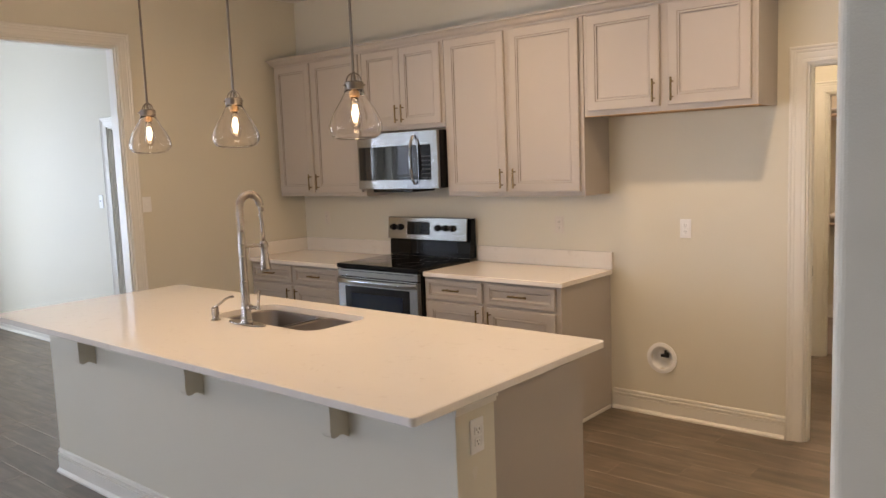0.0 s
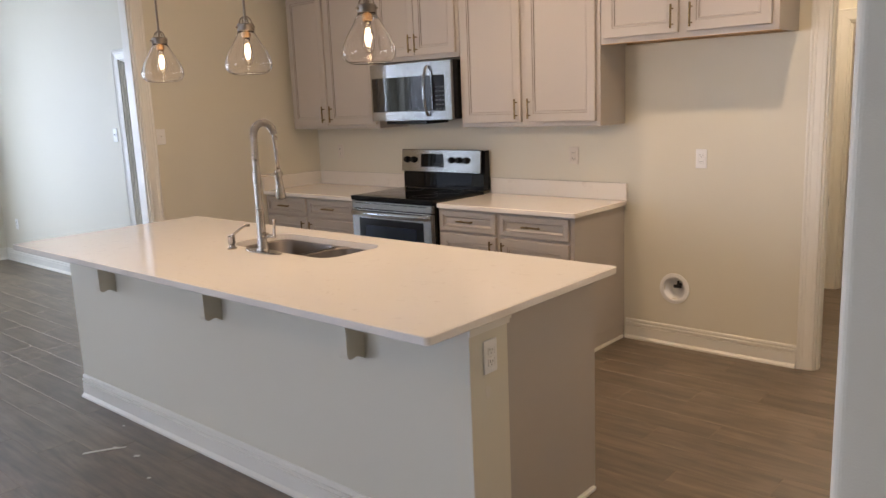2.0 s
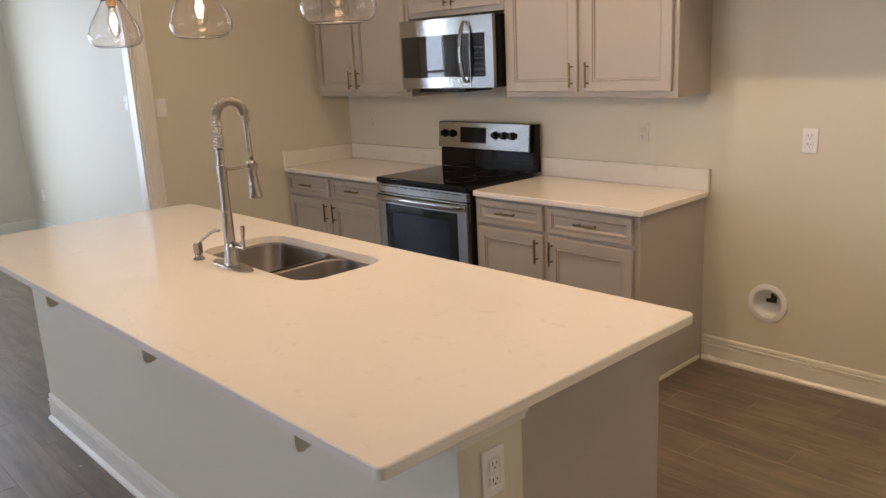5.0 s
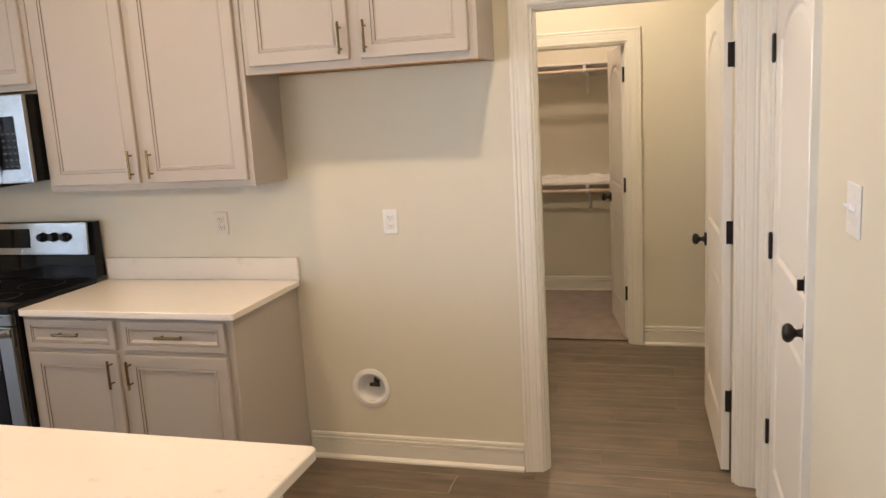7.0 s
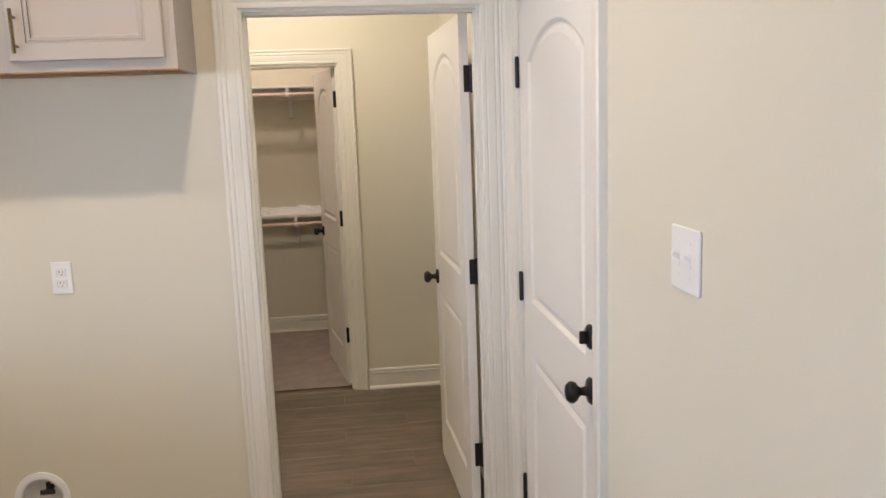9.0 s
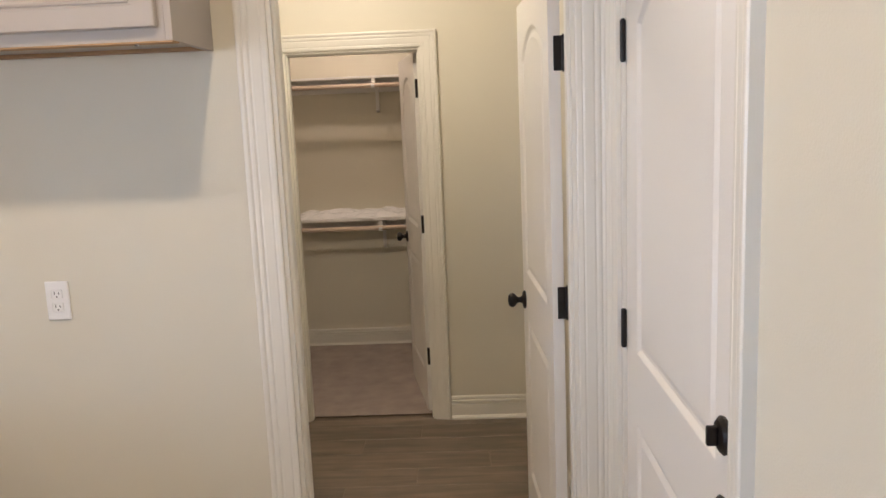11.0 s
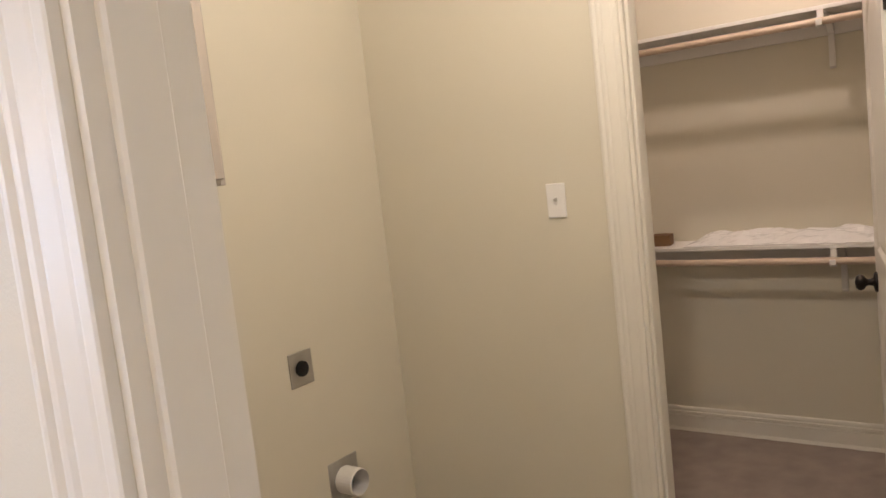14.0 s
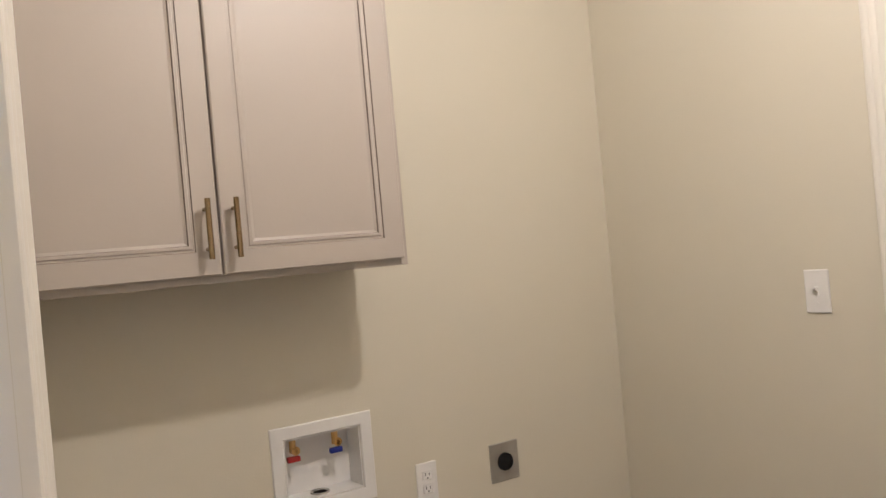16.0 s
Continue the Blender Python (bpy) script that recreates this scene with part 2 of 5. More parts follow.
def tube(bm, pts, r, n=10, cap=True, radii=None):
    pts = [Vector(p) for p in pts]
    rings = []
    ref = Vector((0, 0, 1))
    for i, p in enumerate(pts):
        d = (pts[min(i + 1, len(pts) - 1)] - pts[max(i - 1, 0)]).normalized()
        if abs(d.dot(ref)) > 0.9:
            ref = Vector((1, 0, 0)) if abs(d.x) < 0.9 else Vector((0, 1, 0))
        a = d.cross(ref).normalized()
        c = d.cross(a).normalized()
        ref = a.cross(d).normalized()
        rr = radii[i] if radii else r
        rings.append([bm.verts.new(p + a * rr * math.cos(2 * math.pi * k / n) + c * rr * math.sin(2 * math.pi * k / n)) for k in range(n)])
    for q, w in zip(rings, rings[1:]):
        best = min(range(n), key=lambda s: (q[0].co - w[s].co).length)
        w[:] = w[best:] + w[:best]
        for k in range(n):
            bm.faces.new((q[k], q[(k + 1) % n], w[(k + 1) % n], w[k]))
    if cap:
        bm.faces.new(rings[0])
        bm.faces.new(rings[-1])
    return bm


def lathe(bm, prof, n=24, centre=(0, 0, 0), axis="z", closed=False):
    rings = []
    for r, h in prof:
        ring = []
        for k in range(n):
            a = 2 * math.pi * k / n
            u, v = r * math.cos(a), r * math.sin(a)
            p = {"z": (u, v, h), "x": (h, u, v), "y": (u, h, v)}[axis]
            ring.append(bm.verts.new(Vector(centre) + Vector(p)))
        rings.append(ring)
    pairs = list(zip(rings, rings[1:])) + ([(rings[-1], rings[0])] if closed else [])
    for q, w in pairs:
        for k in range(n):
            bm.faces.new((q[k], q[(k + 1) % n], w[(k + 1) % n], w[k]))
    if not closed:
        for ring, pr in ((rings[0], prof[0]), (rings[-1], prof[-1])):
            if pr[0] > 1e-4:
                bm.faces.new(ring)
    bmesh.ops.remove_doubles(bm, verts=[v for rg in rings for v in rg], dist=1e-5)
    return bm


def prism(bm, pts, place, a0, a1):
    """A polygon of (u, v) drawn out from a0 to a1; place(u, v, a) gives the point."""
    lo = [bm.verts.new(place(u, v, a0)) for u, v in pts]
    hi = [bm.verts.new(place(u, v, a1)) for u, v in pts]
    n = len(pts)
    for k in range(n):
        bm.faces.new((lo[k], lo[(k + 1) % n], hi[(k + 1) % n], hi[k]))
    bm.faces.new(lo)
    bm.faces.new(hi)
    return bm


def moulding(bm, path, prof, place, closed=False):
    """Sweeps the profile (u sideways to the left of the path, v out of the wall) along a flat path with mitred corners; place(a, b, v)."""
    n = len(path)
    P = [Vector(p).to_2d() for p in path]
    rings = []
    for i in range(n):
        if closed or 0 < i < n - 1:
            d0, d1 = (P[i] - P[i - 1]).normalized(), (P[(i + 1) % n] - P[i]).normalized()
            n0, n1 = Vector((-d0.y, d0.x)), Vector((-d1.y, d1.x))
            m = (n0 + n1) / (1 + n0.dot(n1))
        else:
            d = (P[1] - P[0] if i == 0 else P[-1] - P[-2]).normalized()
            m = Vector((-d.y, d.x))
        rings.append([bm.verts.new(place(P[i].x + m.x * u, P[i].y + m.y * u, v)) for u, v in prof])
    k = len(prof)
    for q, w in list(zip(rings, rings[1:])) + ([(rings[-1], rings[0])] if closed else []):
        for j in range(k):
            bm.faces.new((q[j], q[(j + 1) % k], w[(j + 1) % k], w[j]))
    if not closed:
        bm.faces.new(rings[0])
        bm.faces.new(rings[-1])
    return bm


# casing: u is the distance from the opening's edge, v the height off the wall
CASING = [(0, 0), (0, 0.010), (0.003, 0.012), (0.014, 0.013), (0.018, 0.0122), (0.023, 0.0140), (0.046, 0.0165), (0.051, 0.0158), (0.057, 0.0190), (0.063, 0.0198), (0.068, 0.0190), (0.074, 0.0235), (0.078, 0.0245), (0.083, 0.0240), (0.086, 0.021), (0.086, 0)]
# baseboard with its shoe: u height, v off the wall
BASE = [(0, 0), (0, 0.030), (0.010, 0.029), (0.018, 0.021), (0.022, 0.015), (0.086, 0.015), (0.088, 0.008), (0.093, 0.008), (0.096, 0.0155), (0.107, 0.0155), (0.109, 0.007), (0.114, 0.007), (0.118, 0.0115), (0.128, 0.009), (0.132, 0.004), (0.132, 0)]


def baseboard(name, a, b, normal, parent=None, label="white painted baseboard with a shoe moulding"):
    """Along the floor from a to b, standing off a wall that faces normal."""
    a, b, nrm = Vector((*a, 0)), Vector((*b, 0)), Vector((*normal, 0))
    bm = prism(bmesh.new(), BASE, lambda u, v, t: a.lerp(b, t) + nrm * v + Vector((0, 0, u)), 0, 1)
    return part(name, bm, TRIM, parent, label, "" if parent else "structure")


def wall_x(name, x0, x1, y0, y1, z1, holes=(), z0=0.0, mat=None, label="painted drywall wall"):
    """A wall along x between y0 and y1 (its faces), with holes (xa, xb, za, zb)."""
    return _wall(name, x0, x1, z0, z1, holes, lambda bm, a, b, za, zb: box(bm, a, y0, za, b, y1, zb), mat, label)


def wall_y(name, y0, y1, x0, x1, z1, holes=(), z0=0.0, mat=None, label="painted drywall wall"):
    return _wall(name, y0, y1, z0, z1, holes, lambda bm, a, b, za, zb: box(bm, x0, a, za, x1, b, zb), mat, label)


def _wall(name, a0, a1, z0, z1, holes, put, mat, label):
    bm = bmesh.new()
    cut = sorted(holes)
    at = a0
    for a, b, za, zb in cut:
        if a > at:
            put(bm, at, a, z0, z1)
        if za > z0:
            put(bm, a, b, z0, za)
        if zb < z1:
            put(bm, a, b, zb, z1)
        at = b
    if a1 > at:
        put(bm, at, a1, z0, z1)
    return part(name, bm, mat or WALL, None, label, "structure")


# ---- the plan ----
YK, XL, XR = 6.31, -4.95, 0.172          # kitchen wall, its left wall, the wall with the garage door
YC, YB, XLL = 8.312, 9.87, -2.21          # closet wall, closet's back wall, laundry's left wall
T = 0.105
OP = (-0.765, 0.082, 2.098)              # laundry opening: left, right, top
CO = (-1.176, -0.447, 2.054)             # closet opening
GD = (5.255, 6.140, 2.096)               # garage door along y
LO = (2.60, 4.672, 2.555)                # wide opening in the left wall, along y

wall_x("wall_kitchen", XL, XR, YK, YK + T, CEIL, [(-1.667, -1.533, 0.305, 0.439), (OP[0], OP[1], 0, OP[2])], label="beige painted kitchen wall with a doorway")
wall_y("wall_garage", 3.035, YB + T, XR, XR + T, CEIL, [(GD[0], GD[1], 0, GD[2])], label="beige painted wall with a closed door")
wall_x("wall_living_corner", XR + T, 4.2, 3.015, 3.015 + T, CEIL, label="beige painted wall end with a rounded corner")
wall_y("wall_dining", -3.0, YK + T, XL - 0.14, XL, CEIL, [(-2.55, -0.25, 0.25, 2.55), (LO[0], LO[1], 0, LO[2])], label="beige painted wall with a window and a wide cased opening")
wall_x("wall_south", XL - 0.14, 4.2, -3.14, -3.0, CEIL, [(-4.7, -2.6, 0.45, 2.55)], label="beige painted wall with a wide window")
part("wall_corner", prism(bmesh.new(), [(XR + T, 3.035), (XR, 3.035)] + [(XR + 0.02 - 0.02 * math.cos(math.radians(a)), 3.035 - 0.02 * math.sin(math.radians(a))) for a in range(15, 91, 15)] + [(XR + T, 3.015)], lambda u, v, a: (u, v, a), 0, CEIL), WALL, None, "rounded drywall corner", "structure")
wall_y("wall_east", -3.14, 3.015 + T, 4.2, 4.34, CEIL)
wall_x("wall_closet", XLL, XR, YC, YC + T, CEIL2, [(CO[0], CO[1], 0, CO[2])], label="cream painted laundry wall with the closet doorway")
wall_y("wall_laundry", YK + T, YB + T, XLL - T, XLL, CEIL2, [(7.0835, 7.3085, 0.9155, 1.0905)], label="cream painted laundry wall")
wall_x("wall_closet_back", XLL - T, XR, YB, YB + T, CEIL2, label="beige painted closet wall")
wall_x("wall_dining_north", -9.34, XL - 0.14, 5.12, 5.26, CEIL, [(-6.07, -5.26, 0, 2.045)], label="pale painted dining room wall in daylight")
wall_y("wall_dining_west", 0.0, 5.26, -9.34, -9.2, CEIL, [(0.3, 1.2, 0.4, 2.45), (2.45, 3.95, 0.4, 2.45)])
wall_x("wall_dining_south", -9.34, XL - 0.14, 0.0, 0.14, CEIL, [(-9.0, -8.05, 0.4, 2.45), (-7.3, -5.5, 0.4, 2.45)], label="painted dining room wall with a window")

part("ceiling_kitchen", one_box(XL - 0.14, -3.14, CEIL, 4.34, YK + T, CEIL + 0.1), CEILM, None, "flat white painted ceiling", "structure")
part("ceiling_dining", one_box(-9.34, 0.0, CEIL, XL - 0.14, 5.26, CEIL + 0.1), CEILM, None, "flat white painted ceiling", "structure")
part("ceiling_laundry", one_box(XLL - T, YK + T, CEIL2, XR, YB + T, CEIL2 + 0.1), CEILM, None, "flat white painted ceiling", "structure")
floor = part("floor", one_box(-9.34, -3.14, -0.15, 4.34, YC + 0.06, -0.0011), GROUT, None, "floor of wood-look tiles with narrow grout joints", "structure")
bm = bmesh.new()
nx, ny = 60, 40
x0, x1, y0, y1 = XLL + 0.001, XR - 0.001, YC + 0.06, YB - 0.001
gv = [[bm.verts.new((x0 + (x1 - x0) * i / nx, y0 + (y1 - y0) * j / ny, 0.008 + 0.004 * noise.noise(Vector((i * 0.9, j * 0.9, 0))))) for i in range(nx + 1)] for j in range(ny + 1)]
for j in range(ny):
    for i in range(nx):
        bm.faces.new((gv[j][i], gv[j][i + 1], gv[j + 1][i + 1], gv[j + 1][i]))
part("floor_closet", bm, CARPET, None, "beige cut pile carpet", "structure")
part("floor_base", one_box(XLL, YC + 0.06, -0.15, XR, YB, -0.004), GROUT, None, "concrete floor under the carpet", "structure")
part("ground", one_box(-60, -60, -0.4, 60, 60, -0.16), material("lawn", (0.07, 0.09, 0.04), 0.9, vary=0.4, scale=2), None, "lawn outside the windows", "structure")


# ---- casings, jambs, doors ----
def casing(name, lo, hi, top, place, depth_place, depth, label="white painted door casing", faces=(0,)):
    """place(a, z, v): a along the wall, v off its face. depth_place(a, z, d): d into the wall."""
    bm = bmesh.new()
    path = [(hi, 0), (hi, top), (lo, top), (lo, 0)]
    moulding(bm, path, [(-u, v) for u, v in CASING], place)
    part(name, bm, TRIM, None, label, "structure")
    if depth < 0.1:
        return
    jb = bmesh.new()
    moulding(jb, [(hi, 0), (hi, top), (lo, top), (lo, 0)], [(0.0, -0.001), (0.0, -depth + 0.001), (0.012, -depth + 0.001), (0.012, -0.001)], place)
    moulding(jb, [(hi - 0.012, 0), (hi - 0.012, top - 0.012), (lo + 0.012, top - 0.012), (lo + 0.012, 0)], [(-0.004, -0.020), (-0.004, -depth + 0.036), (0.007, -depth + 0.036), (0.010, -depth + 0.039), (0.010, -0.023), (0.007, -0.020)], place)
    part(name.replace("casing", "jamb"), jb, TRIM, None, "white painted door jamb with its stop", "structure")


casing("casing_laundry", OP[0], OP[1], OP[2], lambda a, z, v: (a, YK - v, z), None, T)
casing("casing_laundry_inner", OP[0], OP[1], OP[2], lambda a, z, v: (a, YK + T + v, z), None, 0.004)
casing("casing_closet", CO[0], CO[1], CO[2], lambda a, z, v: (a, YC - v, z), None, T)
casing("casing_closet_inner", CO[0], CO[1], CO[2], lambda a, z, v: (a, YC + T + v, z), None, 0.004)
casing("casing_garage", GD[0], GD[1], GD[2], lambda a, z, v: (XR - v, a, z), None, T)
casing("casing_dining", LO[0], LO[1], LO[2], lambda a, z, v: (XL + v, a, z), None, 0.14, "white painted casing round a wide opening")
casing("casing_dining_inner", LO[0], LO[1], LO[2], lambda a, z, v: (XL - 0.14 - v, a, z), None, 0.004)
casing("casing_hall", -6.07, -5.26, 2.045, lambda a, z, v: (a, 5.12 - v, z), None, 0.14)


def make_window(name, m, width, z0, z1, n):
    """Along x of m from 0 to width; y = 0 is the room's face and the wall lies at negative y."""
    w = tagged(new(name), "white framed window with clear panes, out of view", kind="structure")
    w.matrix_world = m
    bm = bmesh.new()
    for xa, xb, za, zb in ((0, width, z0, z0 + 0.05), (0, width, z1 - 0.05, z1), (0, 0.05, z0 + 0.05, z1 - 0.05), (width - 0.05, width, z0 + 0.05, z1 - 0.05)):
        box(bm, xa, -0.10, za, xb, -0.04, zb)
    for k in range(1, n):
        xm = width * k / n
        box(bm, xm - 0.04, -0.10, z0 + 0.05, xm + 0.04, -0.04, z1 - 0.05)
    zm = (z0 + z1) / 2
    for k in range(n):
        box(bm, width * k / n + 0.05, -0.09, zm - 0.02, width * (k + 1) / n - 0.05, -0.05, zm + 0.02)
    part("window_frame", bm, TRIM, w, kind="structure")
    pane = part("pane", one_box(0.05, -0.073, z0 + 0.05, width - 0.05, -0.067, z1 - 0.05), GLASS, w, kind="structure")
    pane.visible_shadow = False


make_window("window_living", pose(-4.7, -3.0, 0), 2.1, 0.45, 2.55, 2)
make_window("window_living_west", pose(XL, -0.25, 0, 0, 0, -90), 2.3, 0.25, 2.55, 2)
make_window("window_dining_south", pose(-9.0, 0.14, 0), 0.95, 0.4, 2.45, 1)
# assumed opening, out of view, that carries the added south fill lamp
make_window("window_dining_south_fill", pose(-7.3, 0.14, 0), 1.8, 0.4, 2.45, 2)
make_window("window_dining_west", pose(-9.2, 1.2, 0, 0, 0, -90), 0.9, 0.4, 2.45, 1)
# assumed opening, out of view, for the west fill lamp
make_window("window_dining_west_fill", pose(-9.2, 3.95, 0, 0, 0, -90), 1.5, 0.4, 2.45, 2)


def panel_outline(x0, x1, z0, z1, arch, d, n=10):
    x0, x1, z0 = x0 + d, x1 - d, z0 + d
    if not arch:
        return [(x0, z0), (x1, z0), (x1, z1 - d), (x0, z1 - d)]
    half = (x1 - x0) / 2 + d
    R = (half * half + arch * arch) / (2 * arch)
    cz, mid, r = z1 - R, (x0 + x1) / 2, R - d
    out = [(x0, z0), (x1, z0)]
    a = math.asin(min(1, (x1 - mid) / r))
    for k in range(n + 1):
        t = a - 2 * a * k / n
        out.append((mid + r * math.sin(t), cz + r * math.cos(t)))
    return out


def door_leaf(bm, w, h, panels, th=0.035):
    """A moulded two-panel door leaf from (0, 0, 0) to (w, th, h), both faces moulded."""
    for side in (0, 1):
        s = -1 if side == 0 else 1
        yf = 0.0 if side == 0 else th
        edges = []
        loops = []
        for pts in [[(0, 0), (w, 0), (w, h), (0, h)]] + [panel_outline(*p, 0) for p in panels]:
            vs = [bm.verts.new((x, yf, z)) for x, z in pts]
            edges += [bm.edges.new((vs[k], vs[(k + 1) % len(vs)])) for k in range(len(vs))]
            loops.append(vs)
        bmesh.ops.triangle_fill(bm, edges=edges, use_beauty=True, use_dissolve=False)
        for p, ring in zip(panels, loops[1:]):
            for d, dep in ((0.004, 0.001), (0.016, 0.008), (0.024, 0.0085), (0.042, 0.003)):
                nxt = [bm.verts.new((x, yf - s * dep, z)) for x, z in panel_outline(*p, d)]
                for k in range(len(ring)):
                    bm.faces.new((ring[k], ring[(k + 1) % len(ring)], nxt[(k + 1) % len(ring)], nxt[k]))
                ring = nxt
            bm.faces.new(ring)
        if side == 0:
            first = loops[0]
        else:
            for k in range(4):
                bm.faces.new((first[k], first[(k + 1) % 4], loops[0][(k + 1) % 4], loops[0][k]))
    return bm


def knob(parent, x, z, y, s, label="dark bronze egg-shaped door knob"):
    k = part("door_knob", lathe(bmesh.new(), [(0, 0), (0.031, 0), (0.033, 0.004), (0.028, 0.010), (0.014, 0.013), (0.011, 0.020), (0.010, 0.030), (0.014, 0.036), (0.022, 0.042), (0.0265, 0.052), (0.025, 0.060), (0.018, 0.068), (0, 0.071)], 24, axis="y"), BRONZE, parent, label, smooth=True)
    k.matrix_local = Matrix.Translation((x, y, z)) @ Matrix.Diagonal((1, s, 1.12, 1))
    return k


def make_door(name, m, w, h, hinge_side, label, lock=False, hinge_z=(0.326, 1.085, 1.835)):
    """Hinge edge at x = 0 of m; the leaf runs to x = w and its back is at y = 0.035."""
    d = thing(name, m, label, "door")
    g = 0.115
    leaf = bmesh.new()
    door_leaf(leaf, w, h, [(g, w - g, 0.215, 0.870, 0), (g, w - g, 1.055, h - 0.110, 0.095)])
    bmesh.ops.translate(leaf, verts=leaf.verts, vec=(0, 0, 0.008))
    part("leaf", leaf, DOORP, d)
    for s, y in ((-1, 0.0), (1, 0.035)):
        knob(d, w - 0.065, 0.945 if not lock else 0.985, y, s)
    if lock:
        for s, y in ((-1, 0.0), (1, 0.035)):
            q = part("deadbolt", lathe(bmesh.new(), [(0, 0), (0.032, 0), (0.033, 0.006), (0.026, 0.012), (0.012, 0.014), (0, 0.014)], 24, axis="y"), BRONZE, d, "dark bronze deadbolt with a thumb turn")
            box_t = one_box(-0.006, 0.013, -0.017, 0.006, 0.032, 0.017, 0.003)
            q.matrix_local = Matrix.Translation((w - 0.065, y, 1.13)) @ Matrix.Diagonal((1, s, 1, 1))
            part("thumb_turn", box_t, BRONZE, q)
    for z in hinge_z:
        hb = bmesh.new()
        tube(hb, [(-0.004, hinge_side, z - 0.05), (-0.004, hinge_side, z + 0.05)], 0.0075, 10)
        for a in (-0.0535, 0.05):
            tube(hb, [(-0.004, hinge_side, z + a), (-0.004, hinge_side, z + a + 0.0035)], 0.005, 8)
        part("hinge", hb, BRONZE, d, "dark bronze butt hinge")
    return d


def hinge_leaf(name, x0, y0, x1, y1, z, parent=None):
    return part("hinge_plate", one_box(x0, y0, z - 0.05, x1, y1, z + 0.05, 0.001, 1), BRONZE, parent)


HZ = (0.336, 1.100, 1.845)
# laundry door, open against the right wall
dl = make_door("laundry_door", pose(0.056, YK + T + 0.022, 0, 0, 0, 92.4), 0.79, 2.075, -0.010, "white two-panel arched door standing open into the laundry room", hinge_z=HZ)
for z in HZ:
    part("hinge_plate", one_box(-0.0045, -0.011, z - 0.05, -0.0005, 0.020, z + 0.05, 0.0015, 1), BRONZE, dl)
# garage door, closed
dg = make_door("garage_door", pose(XR + 0.012, GD[1] - 0.015, 0, 0, 0, -90), 0.855, 2.072, -0.008, "closed white two-panel arched door with a bronze knob and deadbolt", True, HZ)
# closet door, open into the closet
dc = make_door("closet_door", pose(CO[1] - 0.012, YC + T + 0.008, 0, 0, 0, 101), 0.71, 2.03, -0.004, "white two-panel arched door standing open into the closet", hinge_z=HZ)
for z in HZ:
    part("hinge_plate", one_box(-0.0045, 0.0, z - 0.05, -0.0005, 0.030, z + 0.05), BRONZE, dc)
# closed door seen through the wide opening
make_door("hall_door", pose(-6.055, 5.22, 0, 0, 0, 0), 0.78, 2.025, -0.008, "closed white two-panel door in the dining room")

# ---- baseboards ----
baseboard("baseboard_kitchen", (-1.935, YK), (OP[0] - 0.090, YK), (0, -1))
baseboard("baseboard_garage", (XR, 3.015), (XR, GD[0] - 0.090), (-1, 0))
baseboard("baseboard_corner", (XR, 3.015), (4.2, 3.015), (0, -1))
baseboard("baseboard_dining_wall", (XL, LO[1] + 0.09), (XL, 5.70), (1, 0))
baseboard("baseboard_dining_wall_south", (XL, -3.0), (XL, LO[0] - 0.09), (1, 0))
baseboard("baseboard_dining", (-9.2, 5.12), (-6.16, 5.12), (0, -1))
baseboard("baseboard_dining_right", (-5.17, 5.12), (XL - 0.14, 5.12), (0, -1))
baseboard("baseboard_dining_west", (-9.2, 0.14), (-9.2, 5.12), (1, 0))
baseboard("baseboard_closet_wall_left", (XLL, YC), (CO[0] - 0.09, YC), (0, -1))
baseboard("baseboard_closet_wall_right", (CO[1] + 0.09, YC), (XR, YC), (0, -1))
baseboard("baseboard_laundry", (XLL, YK + T), (XLL, YC), (1, 0))
baseboard("baseboard_laundry_right", (XR, YK + T + 0.1), (XR, YC), (-1, 0))
baseboard("baseboard_closet_back", (XLL, YB), (XR, YB), (0, -1))
baseboard("baseboard_closet_left", (XLL, YC + T), (XLL, YB), (1, 0))
baseboard("baseboard_closet_right", (XR, YC + T), (XR, YB), (-1, 0))


# ---- cabinets ----
def front(bm, x0, z0, x1, z1, y, rings, th=0.019):
    """A cabinet front in the xz plane that faces -y, its face at y; rings: (inset, depth behind the face, material)."""
    def rect(d, dep):
        return [bm.verts.new(p) for p in ((x0 + d, y + dep, z0 + d), (x1 - d, y + dep, z0 + d), (x1 - d, y + dep, z1 - d), (x0 + d, y + dep, z1 - d))]
    back = rect(0, th)
    bm.faces.new(back)
    prev = back
    for d, dep, mi in rings:
        cur = rect(d, dep)
        for k in range(4):
            f = bm.faces.new((prev[k], prev[(k + 1) % 4], cur[(k + 1) % 4], cur[k]))
            f.material_index = mi
        prev = cur
    bm.faces.new(prev)
    return bm


DOOR_RINGS = [(0, 0.003, 0), (0.003, 0, 0), (0.052, 0, 0), (0.0535, 0.0035, 1), (0.058, 0.0035, 0), (0.060, 0.001, 0), (0.066, 0.001, 0), (0.0675, 0.006, 1), (0.074, 0.0085, 0), (0.078, 0.0085, 0)]
DRAWER_RINGS = [(0, 0.003, 0), (0.003, 0, 0), (0.026, 0, 0), (0.0275, 0.0035, 1), (0.032, 0.0035, 0), (0.034, 0.001, 0), (0.036, 0.001, 0), (0.0375, 0.004, 1), (0.048, 0.012, 0), (0.050, 0.012, 0)]


def pull(parent, x, z, y, length, vertical=True):
    bm = bmesh.new()
    h = length / 2
    e = (lambda a, o=0.030: (x, y - o, z + a)) if vertical else (lambda a, o=0.030: (x + a, y - o, z))
    tube(bm, [e(-h), e(h)], 0.006, 10)
    for s in (-0.66 * h, 0.66 * h):
        tube(bm, [e(s, 0.0), e(s, 0.027)], 0.0045, 8)
    return part("handle", bm, BRASS, parent, "slim brushed bronze bar pull")


